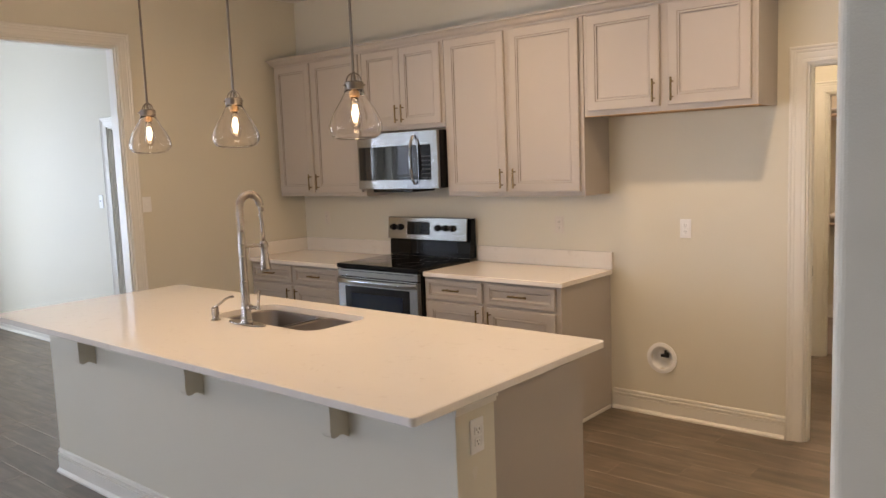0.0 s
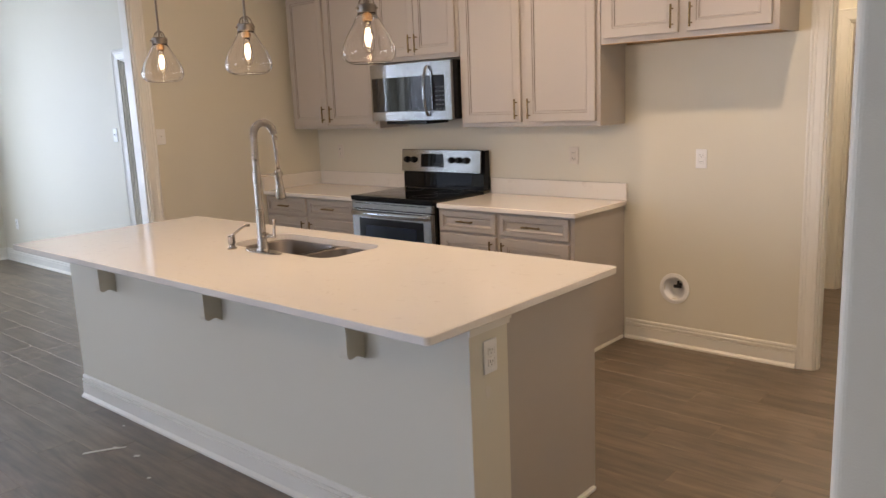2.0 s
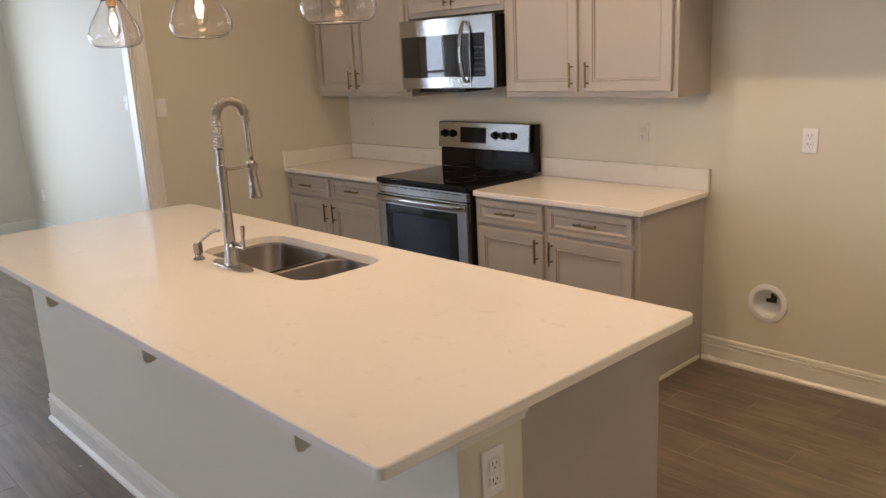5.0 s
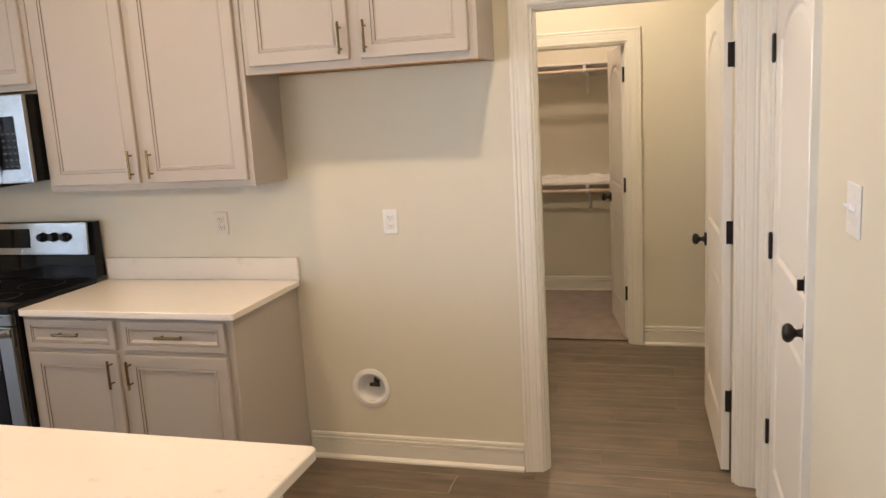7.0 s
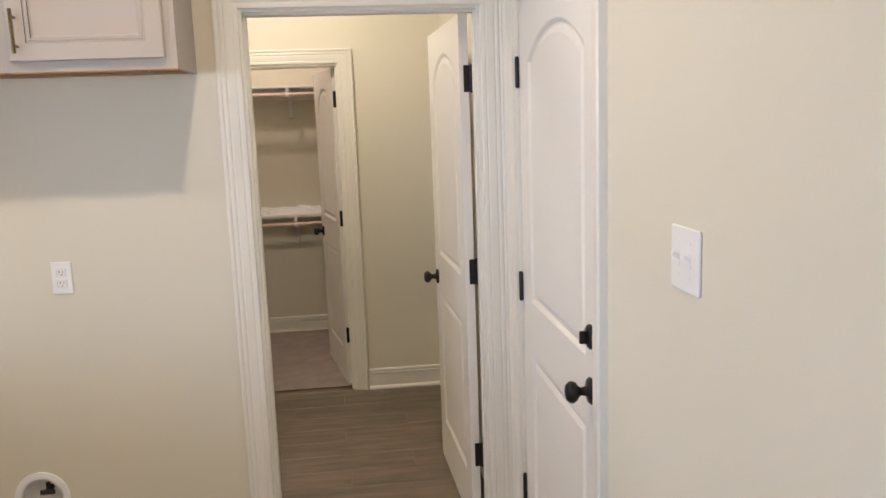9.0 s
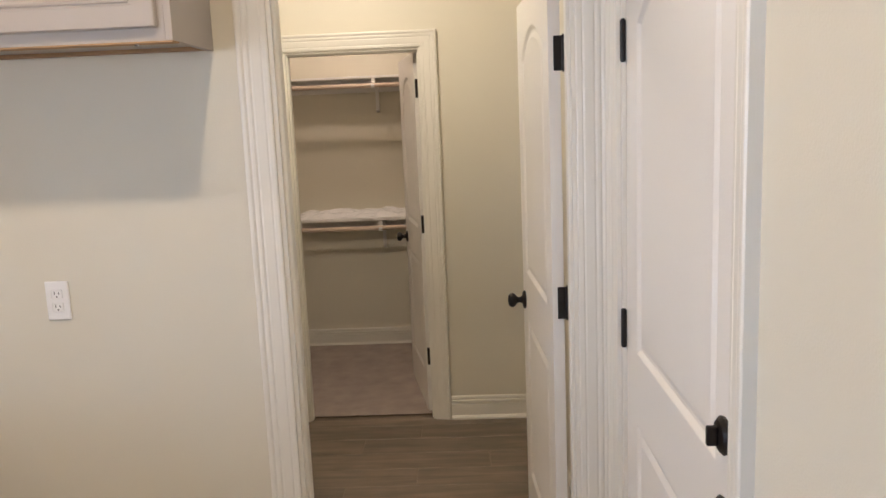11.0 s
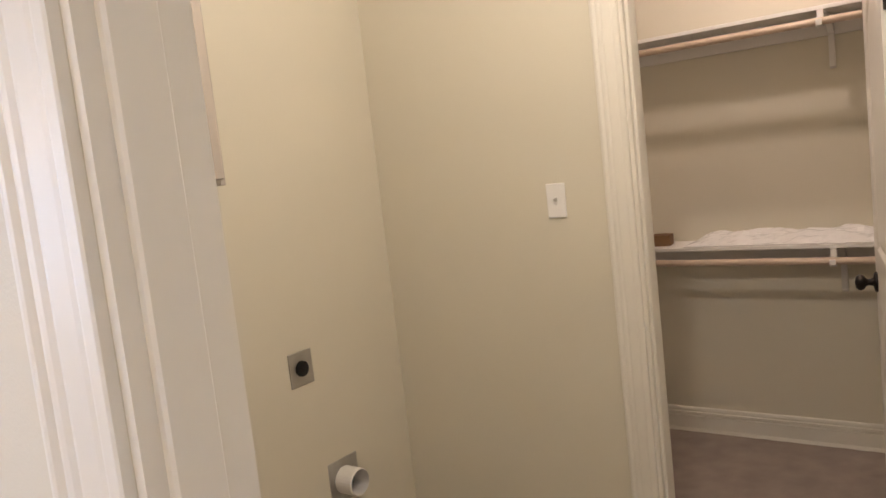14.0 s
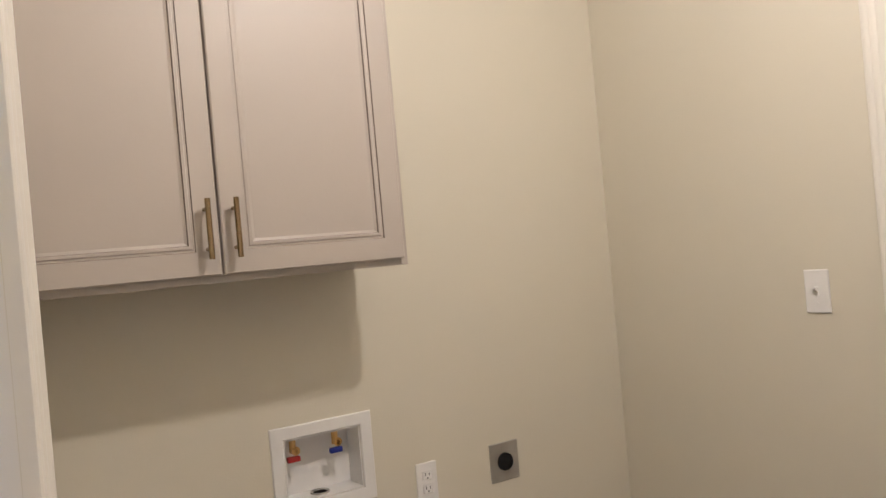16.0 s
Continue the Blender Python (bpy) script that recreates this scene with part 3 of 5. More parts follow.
def carcass(bm, x0, x1, y0, y1, z0, z1, rail=0.04, bottom_up=0.0):
    t = 0.018
    box(bm, x0, y0, z0, x0 + t, y1, z1, 0.001, 1)
    box(bm, x1 - t, y0, z0, x1, y1, z1, 0.001, 1)
    box(bm, x0 + t, y0 + 0.019, z0 + bottom_up, x1 - t, y1, z0 + bottom_up + t)
    box(bm, x0 + t, y0 + 0.019, z1 - t, x1 - t, y1, z1)
    box(bm, x0 + t, y1 - 0.006, z0 + bottom_up + t, x1 - t, y1, z1 - t)
    return bm


def face_frame(parent, x0, x1, y0, z0, z1, rail, mids, cross=()):
    bm = bmesh.new()
    t = 0.0181
    box(bm, x0 + t, y0 + 0.0002, z0, x0 + 0.045, y0 + 0.0188, z1)
    box(bm, x1 - 0.045, y0 + 0.0002, z0, x1 - t, y0 + 0.0188, z1)
    for a, b in [(z0, z0 + rail), (z1 - rail, z1)] + list(cross):
        box(bm, x0 + 0.045, y0 + 0.0002, a, x1 - 0.045, y0 + 0.0188, b)
    for xm in mids:
        box(bm, xm - 0.035, y0 + 0.0004, z0 + rail, xm + 0.035, y0 + 0.0186, z1 - rail)
    return part("face_frame", bm, CAB, parent)


def upper(name, x0, x1, z0, z1, label, fronts, raw=False, place=None, y0=None, y1=None, lift=0.03):
    """A wall cabinet with two doors; fronts: x ranges."""
    y0 = YK - 0.33 + 0.02 if y0 is None else y0
    y1 = YK - 0.002 if y1 is None else y1
    c = thing(name, place or pose(0, 0, 0), label, "kitchen cabinet")
    bm = carcass(bmesh.new(), x0, x1, y0, y1, z0, z1, 0.04, 0.012)
    xm = (fronts[0][1] + fronts[1][0]) / 2
    part("body", bm, CAB, c)
    face_frame(c, x0, x1, y0, z0, z1, 0.04, [xm])
    if raw:
        rb = one_box(x0 + 0.02, y0 + 0.02, z0 + 0.0015, x1 - 0.02, y0 + 0.030, z0 + 0.0115)
        box(rb, x0 + 0.02, y1 - 0.03, z0 + 0.0015, x1 - 0.02, y1 - 0.002, z0 + 0.0115)
        part("bottom_rail", rb, RAW, c, "unpainted wooden bottom rail")
        part("bottom_edge", one_box(x0 + 0.001, y0 + 0.0005, z0 - 0.004, x1 - 0.001, y0 + 0.045, z0 - 0.0005), RAW, c, "unpainted brown bottom edge")
        for xs in (x0 + 0.10, xm, x1 - 0.10):
            sc = part("screw", lathe(bmesh.new(), [(0, 0), (0.006, 0), (0.005, -0.004), (0, -0.005)], 10, (xs, y0 + 0.028, z0 - 0.0042)), STEEL, c)
    for k, (a, b) in enumerate(fronts):
        d = part("door", front(bmesh.new(), a, z0 + lift, b, z1 - 0.010, y0 - 0.0195, DOOR_RINGS), [CAB, GLAZE], c)
        hx = b - 0.028 if k == 0 else a + 0.028
        pull(d, hx, z0 + 0.115, y0 - 0.0195, 0.128)
    return c


UZ0, UZ1 = 1.405, 2.475
upper("wall_cabinet", -4.880, -3.845, UZ0, UZ1, "tall greige wall cabinet with two framed doors in the kitchen corner", [(-4.855, -4.430), (-4.395, -3.870)])
upper("wall_cabinet", -3.840, -3.035, 1.885, UZ1, "short greige wall cabinet above the microwave", [(-3.815, -3.440), (-3.435, -3.060)])
upper("wall_cabinet", -3.030, -1.945, UZ0, UZ1, "tall greige wall cabinet with two framed doors", [(-3.000, -2.520), (-2.475, -1.972)])
upper("wall_cabinet", -1.940, -0.918, 1.882, UZ1, "short greige wall cabinet over the empty fridge space", [(-1.910, -1.455), (-1.402, -0.952)], raw=True)

bm = bmesh.new()
CROWN = [(0, 0), (0.008, 0), (0.010, 0.010), (0.016, 0.012), (0.024, 0.020), (0.036, 0.042), (0.040, 0.046), (0.048, 0.048), (0.050, 0.060), (0, 0.060)]
yf = YK - 0.31
moulding(bm, [(-4.880, YK - 0.001), (-4.880, yf), (-0.918, yf), (-0.918, YK - 0.001)], [(-u, v) for u, v in CROWN], lambda a, b, v: (a, b, UZ1 + v))
part("crown_moulding", bm, CAB, None, "greige crown moulding along the tops of the wall cabinets", "structure")


def base_unit(name, x0, x1, label, cols):
    y0, y1 = YK - 0.605, YK - 0.002
    c = thing(name, pose(0, 0, 0), label, "kitchen cabinet")
    bm = bmesh.new()
    carcass(bm, x0, x1, y0, y1, 0.10, 0.884, 0.03)
    face_frame(c, x0, x1, y0, 0.10, 0.884, 0.035, [(cols[0][1] + cols[1][0]) / 2])
    face_frame(c, x0 + 0.028, x1 - 0.028, y0 + 0.0006, 0.705, 0.745, 0.02, [])
    part("side_foot", one_box(x0, y1 - 0.5, 0.0, x0 + 0.018, y1, 0.0999), CAB, c)
    part("side_foot", one_box(x1 - 0.018, y1 - 0.59, 0.0, x1, y1, 0.0999), CAB, c)
    part("body", bm, CAB, c)
    part("toe_kick", one_box(x0 + 0.02, y0 + 0.07, 0.0, x1 - 0.02, y0 + 0.085, 0.099), CAB, c)
    for k, (a, b) in enumerate(cols):
        d = part("drawer", front(bmesh.new(), a, 0.735, b, 0.868, y0 - 0.0195, DRAWER_RINGS), [CAB, GLAZE], c)
        pull(d, (a + b) / 2, 0.805, y0 - 0.0195, 0.135, False)
        d = part("door", front(bmesh.new(), a, 0.125, b, 0.715, y0 - 0.0195, DOOR_RINGS), [CAB, GLAZE], c)
        hx = b - 0.028 if k % 2 == 0 else a + 0.028
        pull(d, hx, 0.63, y0 - 0.0195, 0.128)
    return c


base_unit("base_cabinet", XL + 0.005, -3.845, "greige base cabinet with two drawers over two doors in the corner", [(-4.925, -4.425), (-4.385, -3.870)])
base_unit("base_cabinet", -3.020, -1.950, "greige base cabinet with two drawers over two doors beside the range", [(-2.995, -2.530), (-2.490, -1.985)])
bm = one_box(-1.9495, YK - 0.585, 0.0, -1.938, YK - 0.031, 0.02, 0.003)
part("shoe_moulding", bm, TRIM, None, "white shoe moulding at the cabinet's end", "structure")


def slab(name, x0, x1, y0, y1, z0, z1, label, category="countertop", hole=None):
    c = thing(name, pose(0, 0, 0), label, category)
    bm = bmesh.new()
    def loop(pts, z):
        return [bm.verts.new((x, y, z)) for x, y in pts]
    def rounded(xa, xb, ya, yb, r, n=6):
        out = []
        for cx, cy, s in ((xb - r, yb - r, 0), (xa + r, yb - r, 1), (xa + r, ya + r, 2), (xb - r, ya + r, 3)):
            for k in range(n + 1):
                t = math.pi / 2 * (s + k / n)
                out.append((cx + r * math.cos(t), cy + r * math.sin(t)))
        return out
    e = 0.003
    layers = []
    for inset, z in ((e, z1), (0, z1 - e), (0, z0 + e), (e, z0)):
        layers.append(loop(rounded(x0 + inset, x1 - inset, y0 + inset, y1 - inset, 0.02 - inset), z))
    for q, w in zip(layers, layers[1:]):
        for k in range(len(q)):
            bm.faces.new((q[k], q[(k + 1) % len(q)], w[(k + 1) % len(q)], w[k]))
    inner = None
    if hole:
        inner = [loop(hole, z) for z in (z1, z0)]
        for k in range(len(hole)):
            bm.faces.new((inner[0][k], inner[0][(k + 1) % len(hole)], inner[1][(k + 1) % len(hole)], inner[1][k]))
    for idx, ly in ((0, layers[0]), (1, layers[-1])):
        if not hole:
            bm.faces.new(ly)
            continue
        edges = [bm.edges.get((ly[k], ly[(k + 1) % len(ly)])) for k in range(len(ly))]
        h = inner[idx]
        edges += [bm.edges.get((h[k], h[(k + 1) % len(h)])) for k in range(len(h))]
        bmesh.ops.triangle_fill(bm, edges=edges, use_beauty=True)
    part("top", bm, QUARTZ, c)
    return c


ct = slab("countertop", -3.018, -1.925, YK - 0.640, YK - 0.003, 0.884, 0.914, "white quartz countertop with faint veins to the range's side")
part("backsplash", one_box(-3.018, YK - 0.022, 0.9145, -1.927, YK - 0.002, 1.026, 0.0015, 1), QUARTZ, ct)
ct = slab("countertop", XL + 0.002, -3.845, YK - 0.640, YK - 0.003, 0.884, 0.914, "white quartz countertop in the kitchen corner")
part("backsplash", one_box(XL + 0.024, YK - 0.022, 0.9145, -3.845, YK - 0.002, 1.026, 0.0015, 1), QUARTZ, ct)
part("side_splash", one_box(XL + 0.002, YK - 0.638, 0.9145, XL + 0.022, YK - 0.002, 1.026, 0.0015, 1), QUARTZ, ct)


# ---- range ----
def make_range():
    x0, x1 = -3.835, -3.028
    y0, y1 = YK - 0.66, YK - 0.02
    c = thing("range", pose(0, 0, 0), "stainless steel electric range with a black glass cooktop", "stove")
    part("body", one_box(x0 + 0.004, y0 + 0.03, 0.09, x1 - 0.004, y1, 0.900, 0.002, 1), BLACKP, c, "black enamelled range body")
    part("cooktop", one_box(x0, y0 - 0.005, 0.9005, x1, y1 - 0.07, 0.934, 0.007, 3), BLACK, c, "black glass cooktop with a rounded rim")
    for cx, cy, r in ((x0 + 0.22, y0 + 0.17, 0.11), (x1 - 0.22, y0 + 0.17, 0.09), (x0 + 0.22, y0 + 0.43, 0.08), (x1 - 0.22, y0 + 0.43, 0.11)):
        part("burner_ring", lathe(bmesh.new(), [(r, 0.9342), (r, 0.9346), (r - 0.003, 0.9346), (r - 0.003, 0.9342)], 40, (cx, cy, 0), closed=True), material("burner_print", (0.022, 0.022, 0.024), 0.3), c)
    # back guard
    part("backguard", prism(bmesh.new(), [(y1 - 0.075, 0.935), (y1, 0.935), (y1, 1.225), (y1 - 0.045, 1.225), (y1 - 0.055, 1.060), (y1 - 0.070, 1.055)], lambda u, v, a: (a, u, v), x0 + 0.008, x1 - 0.001), BLACK, c, "glossy black back guard")
    pm = bmesh.new()
    prism(pm, [(y1 - 0.0905, 1.064), (y1 - 0.055, 1.062), (y1 - 0.045, 1.228), (y1 - 0.068, 1.232), (y1 - 0.078, 1.226)], lambda u, v, a: (a, u, v), x0 + 0.004, x1 - 0.02)
    panel = part("control_panel", pm, STEEL, c, "slanted stainless control panel")
    tilt = math.atan2(0.0125, 0.158)
    W = x1 - 0.02 - (x0 + 0.004)
    def on_panel(u, h):
        return Vector((x0 + 0.004 + u * W, y1 - 0.0905 + 0.0125 * h / 1.0, 1.064 + 0.162 * h))
    for u in (0.075, 0.165, 0.655, 0.745, 0.835):
        p = on_panel(u, 0.55)
        k = part("knob", lathe(bmesh.new(), [(0, 0.0), (0.026, 0.0), (0.026, -0.006), (0.020, -0.010), (0.018, -0.028), (0.015, -0.030), (0, -0.030)], 20, axis="y"), BLACKP, panel, "black control knob", smooth=False)
        k.matrix_local = Matrix.Translation(p) @ Matrix.Rotation(-tilt, 4, "X")
    d = one_box(-0.115, -0.003, -0.050, 0.115, 0.001, 0.050, 0.002, 1)
    dd = part("display", d, BLACK, panel, "black glass clock display")
    dd.matrix_local = Matrix.Translation(on_panel(0.405, 0.52)) @ Matrix.Rotation(-tilt, 4, "X")
    bb = bmesh.new()
    for i in range(4):
        for j in (-0.018, 0.0, 0.018):
            box(bb, -0.10 + i * 0.018, -0.0042, j - 0.002, -0.09 + i * 0.018, -0.0032, j + 0.002)
    for i in range(4):
        for j in (-0.018, 0.0, 0.018):
            box(bb, 0.04 + i * 0.016, -0.0042, j - 0.0015, 0.049 + i * 0.016, -0.0032, j + 0.0015)
    box(bb, -0.018, -0.0042, 0.012, 0.018, -0.0032, 0.024)
    kk = part("key_marks", bb, material("grey_print", (0.25, 0.25, 0.26), 0.5), panel, kind="stuff")
    kk.matrix_local = dd.matrix_local.copy()
    # oven door
    yo = y0 + 0.005
    trim = one_box(x0 + 0.006, yo - 0.006, 0.842, x1 - 0.006, y0 + 0.03, 0.896, 0.004, 2)
    part("vent_trim", trim, STEEL, c)
    for i in range(8):
        a = x0 + 0.045 + i * 0.0905
        part("vent_slot", one_box(a, yo - 0.0075, 0.880, a + 0.075, yo - 0.0055, 0.886), SLOT, c)
    door = part("oven_door", one_box(x0 + 0.006, yo - 0.012, 0.270, x1 - 0.006, y0 + 0.03, 0.838, 0.006, 2), STEEL, c, "stainless oven door with a window")
    part("window", one_box(x0 + 0.085, yo - 0.0145, 0.360, x1 - 0.085, yo - 0.0115, 0.775, 0.001, 1), BLACK, door, "black glass oven window")
    part("inner_window", one_box(x0 + 0.15, yo - 0.0155, 0.42, x1 - 0.15, yo - 0.0143, 0.725), clear_window, door, "smoky inner oven glass")
    hb = bmesh.new()
    loops = []
    for k in range(25):
        t = k / 24
        hx, out = x0 + 0.012 + t * (x1 - x0 - 0.024), 0.016 + 0.034 * math.sin(math.pi * t) ** 0.35
        loops.append([hb.verts.new((hx, yo - out + 0.010 * math.cos(a), 0.812 + 0.019 * math.sin(a))) for a in [2 * math.pi * q / 12 for q in range(12)]])
    for qa, qb in zip(loops, loops[1:]):
        for k in range(12):
            hb.faces.new((qa[k], qa[(k + 1) % 12], qb[(k + 1) % 12], qb[k]))
    hb.faces.new(loops[0])
    hb.faces.new(loops[-1])
    bmesh.ops.recalc_face_normals(hb, faces=hb.faces)
    part("handle", hb, STEEL, door, "wide bowed stainless oven handle", smooth=True)
    part("storage_drawer", one_box(x0 + 0.006, yo - 0.010, 0.095, x1 - 0.006, y0 + 0.03, 0.262, 0.006, 2), STEEL, c)
    for xs in (x0 + 0.05, x1 - 0.05):
        for ys in (y0 + 0.08, y1 - 0.06):
            part("foot", lathe(bmesh.new(), [(0, 0), (0.018, 0), (0.018, 0.01), (0.008, 0.012), (0.008, 0.0905), (0, 0.0905)], 12, (xs, ys, 0)), BLACKP, c)


clear_window = material("smoked_glass", (0.010, 0.014, 0.030), 0.04, spec=0.3)
make_range()


def make_microwave():
    x0, x1, z0, z1 = -3.832, -3.044, 1.460, 1.868
    y0, y1 = YK - 0.40, YK - 0.004
    c = thing("microwave", pose(0, 0, 0), "stainless over-the-range microwave with a black glass door", "microwave")
    part("body", one_box(x0 + 0.002, y0 + 0.03, z0 + 0.004, x1 - 0.001, y1, z1, 0.002, 1), BLACKP, c, "black microwave casing")
    part("underside", one_box(x0 + 0.05, y0 + 0.10, z0 - 0.028, x1 - 0.33, y1 - 0.05, z0 + 0.0035, 0.002, 1), BLACKP, c, "dark grease filter box under the microwave")
    door = part("door", one_box(x0, y0, z0, -3.225, y0 + 0.0295, z1, 0.004, 2), STEEL, c, "stainless microwave door")
    part("window", one_box(x0 + 0.018, y0 - 0.002, z0 + 0.065, -3.2275, y0 + 0.001, z1 - 0.098, 0.001, 1), WINDOWG, door, "black glass door window")
    pn = part("control_panel", one_box(-3.222, y0, z0, x1, y0 + 0.0295, z1, 0.004, 2), STEEL, c, "stainless control side of the microwave")
    part("keypad", one_box(-3.2195, y0 - 0.002, z0 + 0.065, x1 - 0.060, y0 + 0.001, z1 - 0.098, 0.001, 1), BLACK, pn, "black glass touch keypad")
    kb = bmesh.new()
    for i in range(3):
        for j in range(6):
            box(kb, -3.185 + i * 0.030, y0 - 0.0032, z0 + 0.075 + j * 0.03, -3.168 + i * 0.030, y0 - 0.0022, z0 + 0.083 + j * 0.03)
    part("key_marks", kb, material("key_print", (0.045, 0.05, 0.06), 0.5), pn, kind="stuff")
    hb = bmesh.new()
    pts = []
    for k in range(13):
        t = k / 12
        pts.append((-3.252, y0 - 0.012 - 0.042 * math.sin(math.pi * t) ** 0.6, z0 + 0.03 + t * (z1 - z0 - 0.06)))
    hv = [[hb.verts.new((px + dx, py + dy, pz)) for dx, dy in ((-0.013, 0.004), (-0.013, -0.002), (-0.008, -0.007), (0.008, -0.007), (0.013, -0.002), (0.013, 0.004))] for px, py, pz in pts]
    for ra, rb in zip(hv, hv[1:]):
        for k in range(6):
            hb.faces.new((ra[k], ra[(k + 1) % 6], rb[(k + 1) % 6], rb[k]))
    hb.faces.new(hv[0])
    hb.faces.new(hv[-1])
    bmesh.ops.recalc_face_normals(hb, faces=hb.faces)
    part("handle", hb, STEEL, door, "bowed stainless handle", smooth=False)


make_microwave()


# ---- island ----
IX0, IX1, IY0, IY1 = -4.122, -1.024, 3.388, 4.533
def make_island():
    c = thing("kitchen_island", pose(0, 0, 0), "kitchen island with a pale painted back and greige cabinet end", "kitchen island")
    xa, xb, yw, yc, ye = -3.950, -1.050, 3.612, 3.816, 4.400
    part("knee_wall", one_box(xa, yw, 0.0, xb, yc, 0.8835, 0.002, 1), WALL, c, "pale painted drywall back of the island")
    part("body", one_box(xa + 0.03, yc + 0.001, 0.10, xb - 0.026, ye - 0.021, 0.60), CAB, c, "greige painted island cabinets")
    part("end_panel", one_box(xb - 0.024, yc + 0.001, 0.0, xb - 0.006, ye - 0.0005, 0.8835), CAB, c, "plain greige end panel")
    part("end_panel", one_box(xa + 0.01, yc + 0.001, 0.0, xa + 0.028, ye - 0.0005, 0.8835), CAB, c)
    part("face_frame", one_box(xa + 0.0285, ye - 0.02, 0.10, xb - 0.0245, ye - 0.001, 0.8835), CAB, c)
    part("toe_kick", one_box(xa + 0.0285, ye - 0.09, 0.0, xb - 0.0245, ye - 0.075, 0.0995), CAB, c)
    n = 6
    wdt = (xb - xa - 0.05) / n
    for k in range(n):
        a, b = xa + 0.02 + k * wdt + 0.01, xa + 0.02 + (k + 1) * wdt - 0.01
        fb = front(bmesh.new(), -b, 0.125, -a, 0.865, 0, DOOR_RINGS)
        d = part("door", fb, [CAB, GLAZE], c)
        d.matrix_local = pose(0, ye + 0.0195, 0, 0, 0, 180)
    tb = bmesh.new()
    prism(tb, [(yw - 0.004, 0.852), (yc + 0.006, 0.852), (yc + 0.006, 0.8832), (yw - 0.004, 0.8832)], lambda u, v, a: (a, u, v), xb - 0.001, xb + 0.006)
    prism(tb, [(yw - 0.008, 0.868), (yc + 0.010, 0.868), (yc + 0.010, 0.8830), (yw - 0.008, 0.8830)], lambda u, v, a: (a, u, v), xb, xb + 0.011)
    part("cap_moulding", tb, TRIM, c)
    baseboard("baseboard", (xa - 0.0, yw), (xb + 0.0, yw), (0, -1), c)
    baseboard("baseboard", (xb, yw - 0.0), (xb, yc), (1, 0), c)
    baseboard("baseboard", (xa, yw - 0.0), (xa, yc), (-1, 0), c)
    part("shoe_moulding", one_box(xb - 0.0055, yc + 0.031, 0.0, xb + 0.012, ye - 0.02, 0.018, 0.004), TRIM, c)
    for x in (-3.423, -2.455, -1.545):
        pts = [(0, 0.884), (-0.128, 0.884), (-0.118, 0.872), (-0.104, 0.862), (-0.094, 0.848), (-0.088, 0.830), (-0.086, 0.800), (-0.086, 0.724), (-0.083, 0.711), (-0.075, 0.703), (-0.064, 0.701), (-0.052, 0.704), (-0.040, 0.708), (-0.028, 0.706), (-0.014, 0.697), (0, 0.688)]
        part("corbel", prism(bmesh.new(), pts, lambda u, v, a: (a, yw + u, v - 0.001), x - 0.045, x), WALL, c, "painted scrolled corbel under the overhang")
    for x in (-3.224, -2.303, -1.430):
        bar = [(x - 0.028, 3.62)] + [(x - 0.028 * math.cos(math.pi * k / 10), 3.425 - 0.020 * math.sin(math.pi * k / 10)) for k in range(11)] + [(x + 0.028, 3.62)]
        part("support_bar", prism(bmesh.new(), bar, lambda u, v, a: (u, v, a), 0.8775, 0.8836), PIPE, c, "flat dark steel bar under the overhang")
    blot = [(3.700 + 0.013 * math.cos(a) * (1 + 0.3 * math.sin(3 * a)), 0.640 + 0.026 * math.sin(a) * (1 + 0.2 * math.cos(2 * a))) for a in [2 * math.pi * k / 14 for k in range(14)]]
    part("filler_smudge", prism(bmesh.new(), blot, lambda u, v, a: (a, u, v), xb + 0.0004, xb + 0.0012), SCRAP, c, "small pale smudge of filler")


make_island()
SX0, SX1, SY0, SY1 = -2.985, -2.200, 4.010, 4.385


def round_rect(xa, xb, ya, yb, r, n=6):
    out = []
    for cx, cy, s in ((xb - r, yb - r, 0), (xa + r, yb - r, 1), (xa + r, ya + r, 2), (xb - r, ya + r, 3)):
        for k in range(n + 1):
            t = math.pi / 2 * (s + k / n)
            out.append((cx + r * math.cos(t), cy + r * math.sin(t)))
    return out


slab("island_countertop", IX0, IX1, IY0, IY1, 0.884, 0.914, "large white quartz island countertop with faint brown veins", hole=round_rect(SX0, SX1, SY0, SY1, 0.085))
sk = thing("sink", pose(0, 0, 0), "undermount stainless steel double bowl sink in the island", "sink")
for xa, xb in ((SX0 + 0.004, -2.545), (-2.505, SX1 - 0.004)):
    bm = bmesh.new()
    prev = None
    for ins, z in ((-0.012, 0.8835), (0.0, 0.8825), (0.004, 0.875), (0.012, 0.72), (0.045, 0.690), (0.10, 0.686)):
        ring = [bm.verts.new((x, y, z)) for x, y in round_rect(xa + ins, xb - ins, SY0 + 0.004 + ins, SY1 - 0.004 - ins, max(0.02, 0.08 - ins * 0.4))]
        if prev:
            for k in range(len(ring)):
                bm.faces.new((prev[k], prev[(k + 1) % len(ring)], ring[(k + 1) % len(ring)], ring[k]))
        prev = ring
    bm.faces.new(prev)
    bowl = part("bowl", bm, SINKM, sk, "deep stainless bowl", smooth=True)
    part("drain", lathe(bmesh.new(), [(0.0, 0.687), (0.020, 0.687), (0.024, 0.689), (0.042, 0.689), (0.044, 0.6865)], 24, ((xa + xb) / 2, (SY0 + SY1) / 2, 0)), STEEL, bowl)
part("divider", one_box(-2.543, SY0 + 0.05, 0.868, -2.507, SY1 - 0.05, 0.8795, 0.004), STEEL, sk)


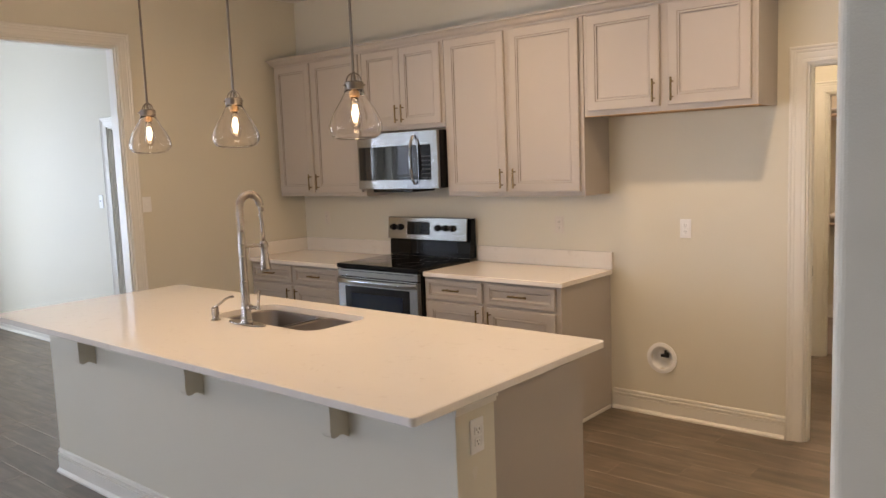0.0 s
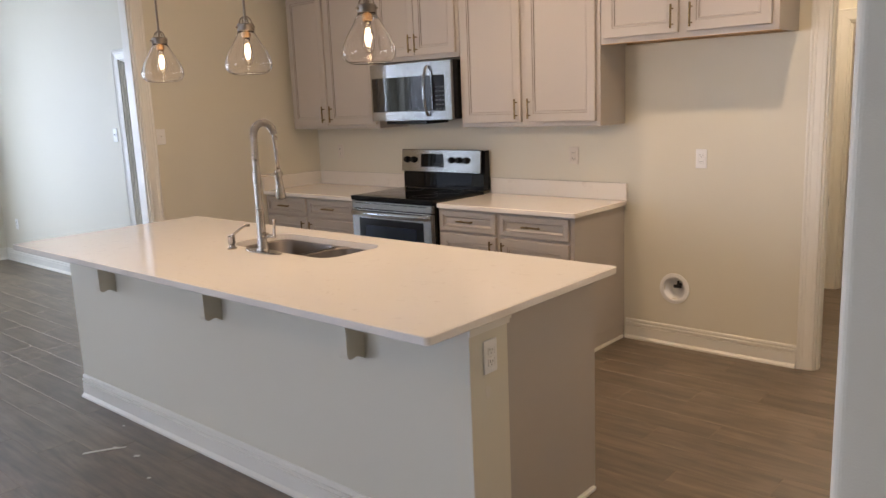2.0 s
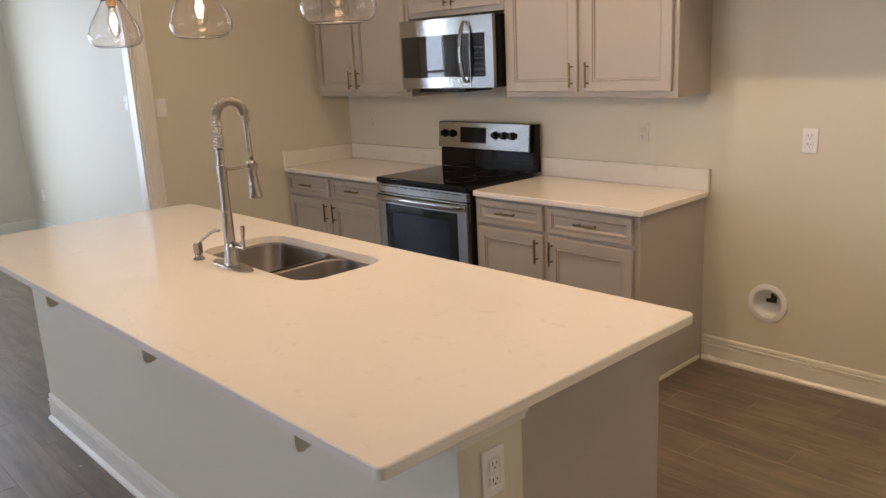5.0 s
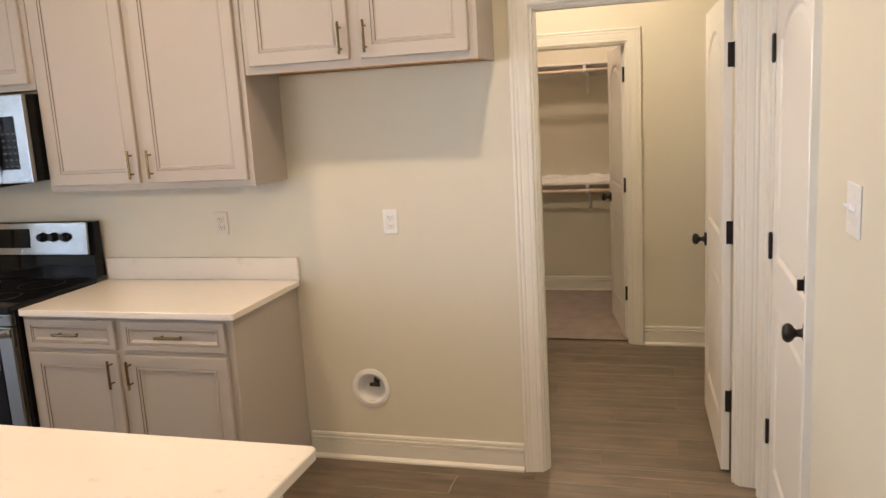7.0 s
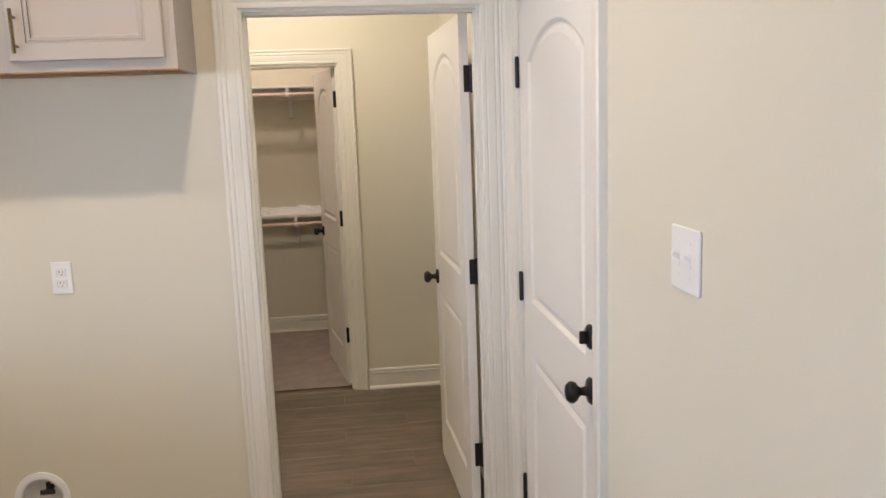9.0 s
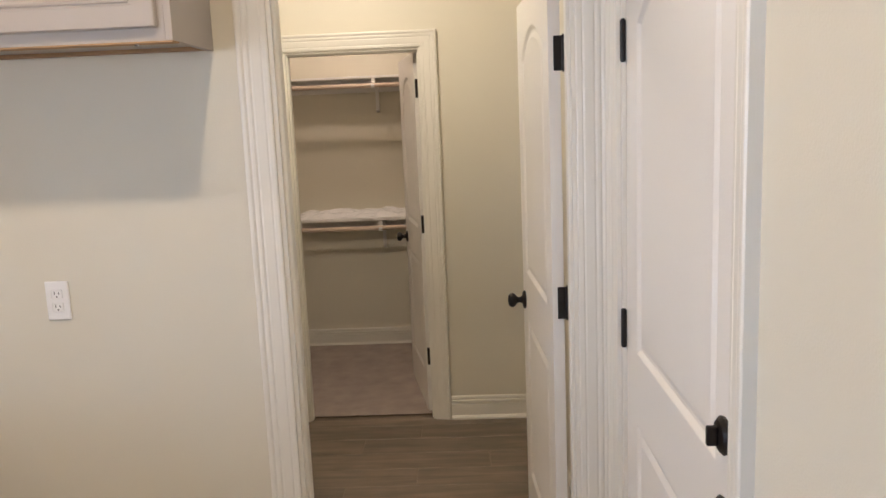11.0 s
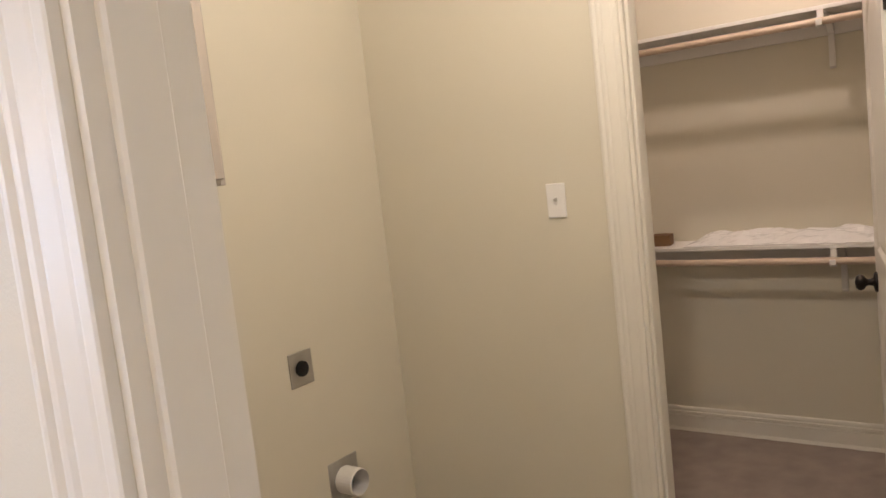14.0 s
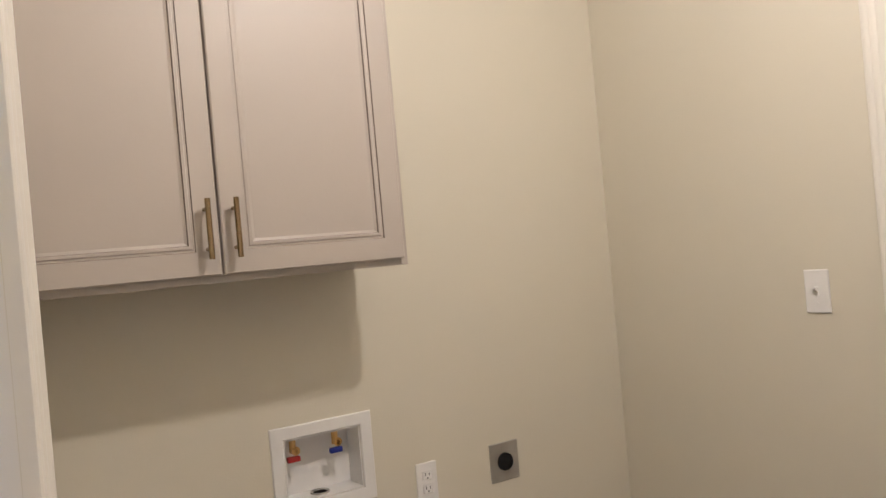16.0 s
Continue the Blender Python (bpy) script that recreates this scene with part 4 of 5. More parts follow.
def make_faucet():
    fx, fy, z0 = -2.617, 3.970, 0.9145
    c = thing("faucet", pose(fx, fy, z0), "tall brushed nickel spring-neck kitchen faucet", "faucet")
    pl = lathe(bmesh.new(), [(0, 0), (0.034, 0), (0.036, 0.003), (0.034, 0.008), (0, 0.009)], 36)
    bmesh.ops.scale(pl, vec=(3.9, 1, 1), verts=pl.verts)
    part("base_plate", pl, NICKEL, c, smooth=False)
    part("body", lathe(bmesh.new(), [(0, 0.009), (0.030, 0.009), (0.027, 0.02), (0.021, 0.09), (0.019, 0.20), (0.0195, 0.205), (0.0175, 0.21), (0.017, 0.325), (0.0185, 0.33), (0.0185, 0.385), (0.0155, 0.388), (0.0155, 0.44), (0, 0.44)], 32), NICKEL, c, smooth=False)
    def arc(t):
        if t < 0.32:
            return Vector((0, 0, 0.44 + (t / 0.32) * 0.115))
        a = math.pi * (t - 0.32) / 0.68
        return Vector((0, 0.058 - 0.058 * math.cos(a), 0.555 + 0.058 * math.sin(a)))
    hose = [arc(k / 30) for k in range(31)] + [Vector((0, 0.118, 0.52)), Vector((0, 0.124, 0.43)), Vector((0, 0.126, 0.385))]
    part("hose", tube(bmesh.new(), hose, 0.0085, 10), NICKEL, c, smooth=True)
    sp = []
    turns = 30
    full = [arc(k / 60) for k in range(61)] + [Vector((0, 0.1165, 0.53))]
    def at(s):
        s *= len(full) - 1
        i = min(int(s), len(full) - 2)
        return full[i].lerp(full[i + 1], s - i), (full[i + 1] - full[i]).normalized()
    N = turns * 14
    for k in range(N + 1):
        p, d = at(k / N)
        a = Vector((1, 0, 0))
        b = d.cross(a)
        th = 2 * math.pi * turns * k / N
        sp.append(p + (a * math.cos(th) + b * math.sin(th)) * 0.0160)
    part("spring", tube(bmesh.new(), sp, 0.0033, 6), NICKEL, c, "coiled spring round the hose", smooth=True)
    hd = part("spray_head", lathe(bmesh.new(), [(0, 0.0), (0.024, 0.0), (0.025, 0.006), (0.019, 0.06), (0.0155, 0.10), (0.0165, 0.105), (0.0165, 0.140), (0.010, 0.146), (0, 0.146)], 20), NICKEL, c, smooth=True)
    hd.matrix_local = pose(0, 0.131, 0.243, 3)
    part("support_arm", tube(bmesh.new(), [(0, 0.015, 0.365), (0, 0.112, 0.365)], 0.0055, 10), NICKEL, c)
    part("holder_ring", lathe(bmesh.new(), [(0.0165, 0.355), (0.0215, 0.355), (0.0215, 0.375), (0.0165, 0.375)], 20, (0, 0.126, 0), closed=True), NICKEL, c)
    hb = bmesh.new()
    tube(hb, [(0.012, 0, 0.085), (0.040, 0.0, 0.085)], 0.015, 14)
    tube(hb, [(0.036, 0, 0.085), (0.102, 0.0, 0.085)], 0.008, 12)
    tube(hb, [(0.097, 0, 0.080), (0.101, 0, 0.125), (0.108, 0, 0.168)], 0.007, 10, radii=[0.008, 0.006, 0.009])
    part("handle", hb, NICKEL, c, "short lever handle")
    s = thing("soap_dispenser", pose(-2.836, 3.944, z0), "small brushed nickel soap dispenser with a curved spout", "soap dispenser")
    part("body", lathe(bmesh.new(), [(0, 0), (0.024, 0), (0.024, 0.004), (0.016, 0.010), (0.0145, 0.022), (0.0185, 0.026), (0.0185, 0.062), (0.016, 0.066), (0, 0.066)], 20), NICKEL, s)
    part("spout", tube(bmesh.new(), [(0, 0, 0.060), (0.010, 0.012, 0.075), (0.035, 0.035, 0.100), (0.055, 0.052, 0.113), (0.068, 0.066, 0.114)], 0.006, 10), NICKEL, s, smooth=True)


make_faucet()


# ---- pendants ----
def make_pendant(x, y):
    zb = 1.745
    c = thing("pendant_light", pose(x, y, zb), "brushed nickel pendant lamp with a clear glass teardrop shade, lit", "pendant lamp", "pendants over the island")
    prof = [(0.064, 0.000), (0.072, 0.002), (0.086, 0.010), (0.096, 0.026), (0.099, 0.042), (0.098, 0.054), (0.092, 0.074), (0.080, 0.102), (0.063, 0.134), (0.046, 0.164), (0.036, 0.186)]
    prof = [(r * (1.04 if h < 0.13 else 1.0), h) for r, h in prof]
    inner = [(r - 0.0022, h + (0.0018 if i == 0 else 0)) for i, (r, h) in enumerate(prof)]
    sh = part("shade", lathe(bmesh.new(), prof + inner[::-1], 40, closed=True), GLASS, c, "clear glass teardrop shade", smooth=True)
    sh.visible_shadow = False
    part("collar", lathe(bmesh.new(), [(0, 0.186), (0.036, 0.186), (0.038, 0.189), (0.038, 0.214), (0.034, 0.218), (0.012, 0.219), (0.012, 0.222), (0, 0.222)], 24), ROD, c)
    part("socket", lathe(bmesh.new(), [(0, 0.158), (0.018, 0.158), (0.020, 0.162), (0.020, 0.1855), (0, 0.1855)], 20), material("bronze_socket", (0.32, 0.20, 0.10), 0.35, 0.9), c)
    for rz in (0, 90):
        ar = part("arch", tube(bmesh.new(), [(0.030 * math.cos(math.pi * k / 12), 0, 0.214 + 0.036 * math.sin(math.pi * k / 12)) for k in range(13)], 0.003, 8), ROD, c, smooth=True)
        ar.matrix_local = pose(0, 0, 0, 0, 0, rz + 30)
    for k in range(3):
        a = math.radians(120 * k + 20)
        part("screw", tube(bmesh.new(), [(0.036 * math.cos(a), 0.036 * math.sin(a), 0.202), (0.047 * math.cos(a), 0.047 * math.sin(a), 0.202)], 0.004, 8), ROD, c)
    part("rod", tube(bmesh.new(), [(0, 0, 0.219), (0, 0, CEIL - zb - 0.02)], 0.0055, 10), ROD, c)
    part("canopy", lathe(bmesh.new(), [(0, CEIL - zb - 0.03), (0.02, CEIL - zb - 0.03), (0.06, CEIL - zb - 0.018), (0.062, CEIL - zb - 0.0005), (0, CEIL - zb - 0.0005)], 28), ROD, c)
    bp = [(0.0, 0.040), (0.006, 0.041), (0.017, 0.050), (0.024, 0.068), (0.0235, 0.088), (0.0185, 0.115), (0.0145, 0.140), (0.0135, 0.158)]
    bi = [(max(0.0, r - 0.0008), h + (0.0008 if k < 2 else 0.0)) for k, (r, h) in enumerate(bp)]
    bulb = part("bulb", lathe(bmesh.new(), bp + bi[::-1], 24), GLASS, c, "clear pear-shaped filament bulb", smooth=True)
    bulb.visible_shadow = False
    fb = bmesh.new()
    for k in range(6):
        a = math.pi * 2 * k / 6
        tube(fb, [(0.004 * math.cos(a), 0.004 * math.sin(a), 0.066), (0.009 * math.cos(a + 0.5), 0.009 * math.sin(a + 0.5), 0.094), (0.004 * math.cos(a + 1), 0.004 * math.sin(a + 1), 0.130)], 0.0045, 5)
    f = part("filament", fb, FILAMENT, bulb)
    f.visible_shadow = False
    lamp("pendant_glow", "POINT", pose(x, y, zb + 0.10), 4, WARM, 0.02)


for px in (-3.240, -2.506, -1.733):
    make_pendant(px, 3.900)


# ---- ceiling lights ----
# fixtures for all cans, the three added fill ones included
for cx, cy in CANS:
    c = thing("ceiling_downlight", pose(cx, cy, CEIL), "round recessed ceiling downlight with a white trim ring, out of view", "ceiling light", "recessed ceiling lights")
    part("trim_ring", lathe(bmesh.new(), [(0.062, -0.0005), (0.085, -0.0005), (0.083, -0.008), (0.066, -0.010)], 32, closed=True), PLATE, c)
    part("lens", lathe(bmesh.new(), [(0, -0.002), (0.061, -0.002), (0.061, -0.004), (0, -0.004)], 32), LENS, c)
for cx, cy, r in ((-0.86, 7.335, 0.15), (-1.0, 9.14, 0.12)):
    c = thing("flush_ceiling_light", pose(cx, cy, CEIL2), "round flush ceiling light with a white glass dome", "ceiling light")
    part("pan", lathe(bmesh.new(), [(0, -0.0005), (r, -0.0005), (r, -0.02), (0, -0.02)], 32), PLATE, c)
    part("dome", lathe(bmesh.new(), [(r - 0.01, -0.021), (r - 0.015, -0.045), (r * 0.6, -0.070), (0, -0.078)], 32), LENS, c, smooth=True)


# ---- wall plates ----
def plate(name, m, kind, label, gang=1, category=None, PLATE=PLATE):
    """Lies in its xz plane, faces -y, centred."""
    c = thing(name, m, label, category or ("light switch" if kind == "switch" else "electrical outlet"))
    w = 0.070 + 0.046 * (gang - 1)
    part("cover", one_box(-w / 2, -0.006, -0.0575, w / 2, 0, 0.0575, 0.003, 2), PLATE, c)
    for g in range(gang):
        cx = (g - (gang - 1) / 2) * 0.046
        if kind == "switch":
            part("toggle_frame", one_box(cx - 0.006, -0.0075, -0.013, cx + 0.006, -0.0055, 0.013, 0.001, 1), PLATE, c)
            part("toggle", prism(bmesh.new(), [(-0.006, -0.004), (-0.006, 0.005), (-0.018, 0.012), (-0.019, 0.006)], lambda u, v, a: (cx + a, u, v), -0.0045, 0.0045), PLATE, c, "toggle lever switched up")
        else:
            for z in (-0.0195, 0.0195):
                r = part("receptacle", one_box(cx - 0.0165, -0.0085, z - 0.0140, cx + 0.0165, -0.0055, z + 0.0140, 0.004, 2), PLATE, c)
                sb = one_box(cx - 0.0075, -0.0092, z - 0.001, cx - 0.0053, -0.0083, z + 0.008)
                box(sb, cx + 0.0053, -0.0092, z - 0.001, cx + 0.0075, -0.0083, z + 0.006)
                box(sb, cx - 0.002, -0.0092, z - 0.0095, cx + 0.002, -0.0083, z - 0.0055)
                part("slots", sb, SLOT, r)
        for z in ((-0.030, 0.030) if kind == "switch" else (0,)):
            part("screw", lathe(bmesh.new(), [(0, -0.0055), (0.003, -0.0055), (0.003, -0.0070), (0, -0.0073)], 10, (cx, 0, z), "y"), PLATE, c)
    return c


plate("outlet", pose(-1.442, YK, 1.190), "outlet", "white duplex outlet on the fridge wall")
plate("outlet", pose(-2.325, YK, 1.195), "outlet", "ivory duplex outlet above the countertop", PLATE=IVORY)
plate("outlet", pose(-4.663, YK, 1.200), "outlet", "ivory duplex outlet above the corner countertop", PLATE=IVORY)
plate("outlet", pose(-1.050, 3.714, 0.762, 0, 0, 90), "outlet", "white duplex outlet on the island's end")
plate("switch_plate", pose(XL, 4.806, 1.414, 0, 0, 90), "switch", "white single switch on the kitchen's side wall")
plate("switch_plate", pose(-6.276, 5.12, 1.410), "switch", "white single switch on the dining room wall")
plate("outlet", pose(-8.81, 5.12, 0.431), "outlet", "white outlet low on the dining room wall")
plate("switch_plate", pose(XR, 4.740, 1.436, 0, 0, -90), "switch", "white double switch beside the garage door", 2)
plate("switch_plate", pose(-1.446, YC, 1.360), "switch", "white single switch beside the closet door")
plate("outlet", pose(XLL, 7.5075, 0.884, 0, 0, 90), "outlet", "white duplex outlet for the washing machine")

# ---- round box for the fridge's water line ----
c = thing("water_line_box", pose(-1.600, YK, 0.372), "round white recessed plumbing box with a black valve", "plumbing box")
part("flange", lathe(bmesh.new(), [(0.070, -0.001), (0.098, -0.001), (0.097, -0.007), (0.078, -0.010), (0.071, -0.008)], 40, axis="y", closed=True), PLATE, c, smooth=False)
part("recess", lathe(bmesh.new(), [(0.0715, -0.008), (0.069, 0.004), (0.064, 0.030), (0.052, 0.050), (0.034, 0.058), (0.0004, 0.060), (0.0004, 0.063), (0.036, 0.061), (0.054, 0.053), (0.0665, 0.032), (0.0725, -0.002)], 40, axis="y", closed=True), PLATE, c, "white rounded recess", smooth=True)
vb = bmesh.new()
tube(vb, [(0.012, 0.056, 0.014), (0.012, 0.018, 0.014)], 0.012, 12)
tube(vb, [(0.012, 0.030, 0.010), (0.012, 0.026, 0.044)], 0.008, 10)
box(vb, -0.014, 0.010, 0.002, 0.040, 0.018, 0.022, 0.003, 1)
part("valve", vb, PIPE, c, "black valve and pipe stub")

# ---- laundry ----
lm = pose(XLL, 0, 0, 0, 0, 90)
lc = upper("laundry_cabinet", YK + T + 0.004, 7.335, 1.530, 2.292, "greige laundry wall cabinet with two framed doors and bronze pulls", [(YK + T + 0.020, 6.871), (6.876, 7.318)], place=lm, y0=-0.315, y1=-0.002, lift=0.016)
tagged(lc, category="laundry cabinet")

c = thing("washer_box", pose(XLL, 7.196, 1.003, 0, 0, 90), "white recessed washing machine outlet box with brass valves", "plumbing box")
fr = bmesh.new()
moulding(fr, [(-0.1125, -0.0875), (0.1125, -0.0875), (0.1125, 0.0875), (-0.1125, 0.0875)], [(0, 0.0), (0, 0.004), (-0.003, 0.006), (-0.033, 0.006), (-0.0355, 0.003), (-0.0355, 0.0)], lambda a, b, v: (a, -v, b), closed=True)
part("flange", fr, PLATE, c)
tr = bmesh.new()
X, Z = 0.111, 0.086
box(tr, -X, 0.080, -Z, X, 0.083, Z)
box(tr, -X, -0.001, Z - 0.003, X, 0.0797, Z)
box(tr, -X, -0.001, -Z, -X + 0.003, 0.0797, Z - 0.0033)
box(tr, X - 0.003, -0.001, -Z, X, 0.0797, Z - 0.0033)
box(tr, -X + 0.0033, -0.001, -Z, X - 0.0033, 0.0797, -Z + 0.003)
part("tray", tr, PLATE, c, "white moulded recess")
part("drain", lathe(bmesh.new(), [(0, 0.0), (0.019, 0.0), (0.019, 0.002), (0.026, 0.004), (0.027, 0.0)], 24, (-0.004, 0.040, -Z + 0.0034)), GALV, c, "round drain opening", smooth=False)
for x, mt, lb in ((-0.074, RED, "red"), (0.050, BLUE, "blue")):
    vb = bmesh.new()
    tube(vb, [(x, 0.034, Z - 0.0035), (x, 0.034, 0.042)], 0.0095, 12)
    lathe(vb, [(0, 0.012), (0.010, 0.012), (0.012, 0.0), (0.012, -0.010), (0.0065, -0.010), (0.0065, 0.0), (0, 0.0)], 14, (x + 0.004, 0.030, 0.048), "y")
    v = part("valve", vb, BRASSV, c, "brass laundry valve", smooth=False)
    part("lever", one_box(x - 0.022, 0.014, 0.020, x + 0.014, 0.030, 0.035, 0.003), mt, v, lb + " valve lever")

c = thing("dryer_outlet", pose(XLL, 7.789, 0.882, 0, 0, 90), "square metal plate with a round black dryer outlet", "electrical outlet")
part("cover", one_box(-0.054, -0.005, -0.060, 0.054, 0, 0.060, 0.002, 1), GALV, c)
part("receptacle", lathe(bmesh.new(), [(0, -0.005), (0.028, -0.005), (0.027, -0.013), (0, -0.014)], 24, axis="y"), BLACKP, c)
c = thing("dryer_duct", pose(XLL, 7.926, 0.430, 0, 0, 90), "galvanised dryer vent stub with a pale hose end", "duct")
part("wall_plate", one_box(-0.075, -0.004, -0.080, 0.075, 0, 0.080, 0.002, 1), GALV, c)
pp = bmesh.new()
lathe(pp, [(0.050, -0.004), (0.050, -0.075), (0.046, -0.080), (0.0455, -0.075), (0.0455, -0.004)], 28, axis="y", closed=True)
part("pipe", pp, SHELFM, c, "pale round duct end", smooth=False)
part("inside", lathe(bmesh.new(), [(0, -0.006), (0.045, -0.006), (0.045, -0.008), (0, -0.008)], 28, axis="y"), SLOT, c)


# ---- closet ----
def make_shelf(z, label):
    c = thing("closet_shelf", pose(0, 0, z), label, "shelf", "closet shelves")
    yf = 9.625
    part("board", one_box(XLL + 0.001, yf, -0.018, XR - 0.001, YB - 0.0185, 0, 0.002, 1), SHELFM, c)
    part("cleat", one_box(XLL + 0.001, YB - 0.018, -0.105, XR - 0.001, YB - 0.001, 0.0, 0.002, 1), SHELFM, c, "painted wall cleat")
    part("rod", tube(bmesh.new(), [(XLL + 0.002, yf - 0.028, -0.068), (XR - 0.002, yf - 0.028, -0.068)], 0.0155, 14), RODM, c, "round wooden hanging rod", smooth=True)
    bb = bmesh.new()
    prism(bb, [(YB - 0.019, -0.019), (yf + 0.004, -0.019), (yf + 0.004, -0.030), (YB - 0.10, -0.030), (YB - 0.035, -0.10), (YB - 0.035, -0.24), (YB - 0.019, -0.25)], lambda u, v, a: (a, u, v), -0.862, -0.838)
    prism(bb, [(yf + 0.004, -0.019), (yf + 0.004, -0.030), (yf - 0.006, -0.086), (yf - 0.028, -0.092), (yf - 0.046, -0.084), (yf - 0.047, -0.060), (yf - 0.044, -0.060), (yf - 0.042, -0.080), (yf - 0.028, -0.087), (yf - 0.012, -0.080), (yf - 0.010, -0.019)], lambda u, v, a: (a, u, v), -0.862, -0.838)
    part("bracket", bb, SHELFM, c, "white metal shelf bracket")


make_shelf(1.996, "upper white closet shelf with a wooden hanging rod")
make_shelf(1.000, "lower white closet shelf with a wooden hanging rod")
bm = bmesh.new()
rnd = random.Random(4)
nx, ny = 46, 14
g = []
for j in range(ny + 1):
    row = []
    for i in range(nx + 1):
        x = -1.50 + 1.15 * i / nx
        y = YB - 0.245 + 0.215 * j / ny + 0.01 * noise.noise(Vector((i * 0.5, j, 3)))
        e = min(1, i / 4, (nx - i) / 4, j / 3, (ny - j) / 3 + 0.15)
        h = 0.006 + e * (0.016 + 0.042 * j / ny + 0.022 * noise.noise(Vector((x * 9, y * 16, 1))) + 0.010 * noise.noise(Vector((x * 30, y * 40, 7))))
        row.append(bm.verts.new((x, y, 1.0 + max(0.0015, h))))
    g.append(row)
for j in range(ny):
    for i in range(nx):
        bm.faces.new((g[j][i], g[j][i + 1], g[j + 1][i + 1], g[j + 1][i]))
low = [g[0][i] for i in range(nx + 1)] + [g[j][nx] for j in range(1, ny + 1)] + [g[ny][i] for i in range(nx - 1, -1, -1)] + [g[j][0] for j in range(ny - 1, 0, -1)]
bot = [bm.verts.new((v.co.x, v.co.y, 1.0005)) for v in low]
for k in range(len(low)):
    bm.faces.new((low[k], low[(k + 1) % len(low)], bot[(k + 1) % len(low)], bot[k]))
bm.faces.new(bot)
c = thing("plastic_wrap", pose(0, 0, 0), "crumpled clear plastic wrap lying on the lower closet shelf", "plastic wrap")
part("sheet", bm, CLOTH, c)
c = thing("small_box", pose(-1.640, 9.74, 1.0005, 0, 0, 8), "small brown cardboard box on the closet shelf", "box")
part("body", one_box(-0.045, -0.045, 0, 0.045, 0.045, 0.052, 0.001, 1), BOXM, c)
part("flap", one_box(-0.043, -0.043, 0.0525, 0.02, 0.043, 0.0545), BOXM, c)
c = thing("strike_plate", pose(CO[0] + 0.0135, YC + 0.055, 0.95), "small metal strike plate in the closet jamb", "strike plate")
part("cover", one_box(-0.001, -0.013, -0.028, 0.001, 0.013, 0.028), BRASS, c)

c = thing("strike_plate", pose(OP[0] + 0.0135, YK + 0.088, 0.96), "dark bronze strike plate in the laundry door jamb", "strike plate")
part("cover", one_box(-0.001, -0.014, -0.028, 0.001, 0.014, 0.028, 0.0005, 1), BRONZE, c)

# ---- scraps on the floor ----
c = thing("paper_scrap", pose(-3.12, 3.315, 0.0015, 0, 0, 60), "torn strip of paper lying on the tile floor", "paper scrap")
bm = bmesh.new()
pr = [(-0.10, -0.004), (-0.07, -0.011), (0.02, -0.008), (0.09, -0.010), (0.10, 0.0), (0.06, 0.004), (0.045, 0.016), (0.035, 0.006), (-0.05, 0.004), (-0.09, 0.008)]
prism(bm, pr, lambda u, v, a: (u, v, a + 0.004 * abs(math.sin(u * 30))), 0, 0.0012)
part("strip", bm, SCRAP, c)
for x, y, s in ((-2.93, 3.38, 0.014), (-2.67, 3.30, 0.008), (-3.33, 3.52, 0.006)):
    c = thing("debris_crumb", pose(x, y, 0.0005, 0, 0, 40), "small pale crumb of drywall on the floor", "debris")
    part("crumb", one_box(-s, -s * 0.5, 0, s, s * 0.5, 0.004, 0.001, 1), SCRAP, c)

# ---- floor tiles ----
PW, PL, PITCH, GAP = 0.183, 0.955, 0.3183, 0.0034
meshes = {}


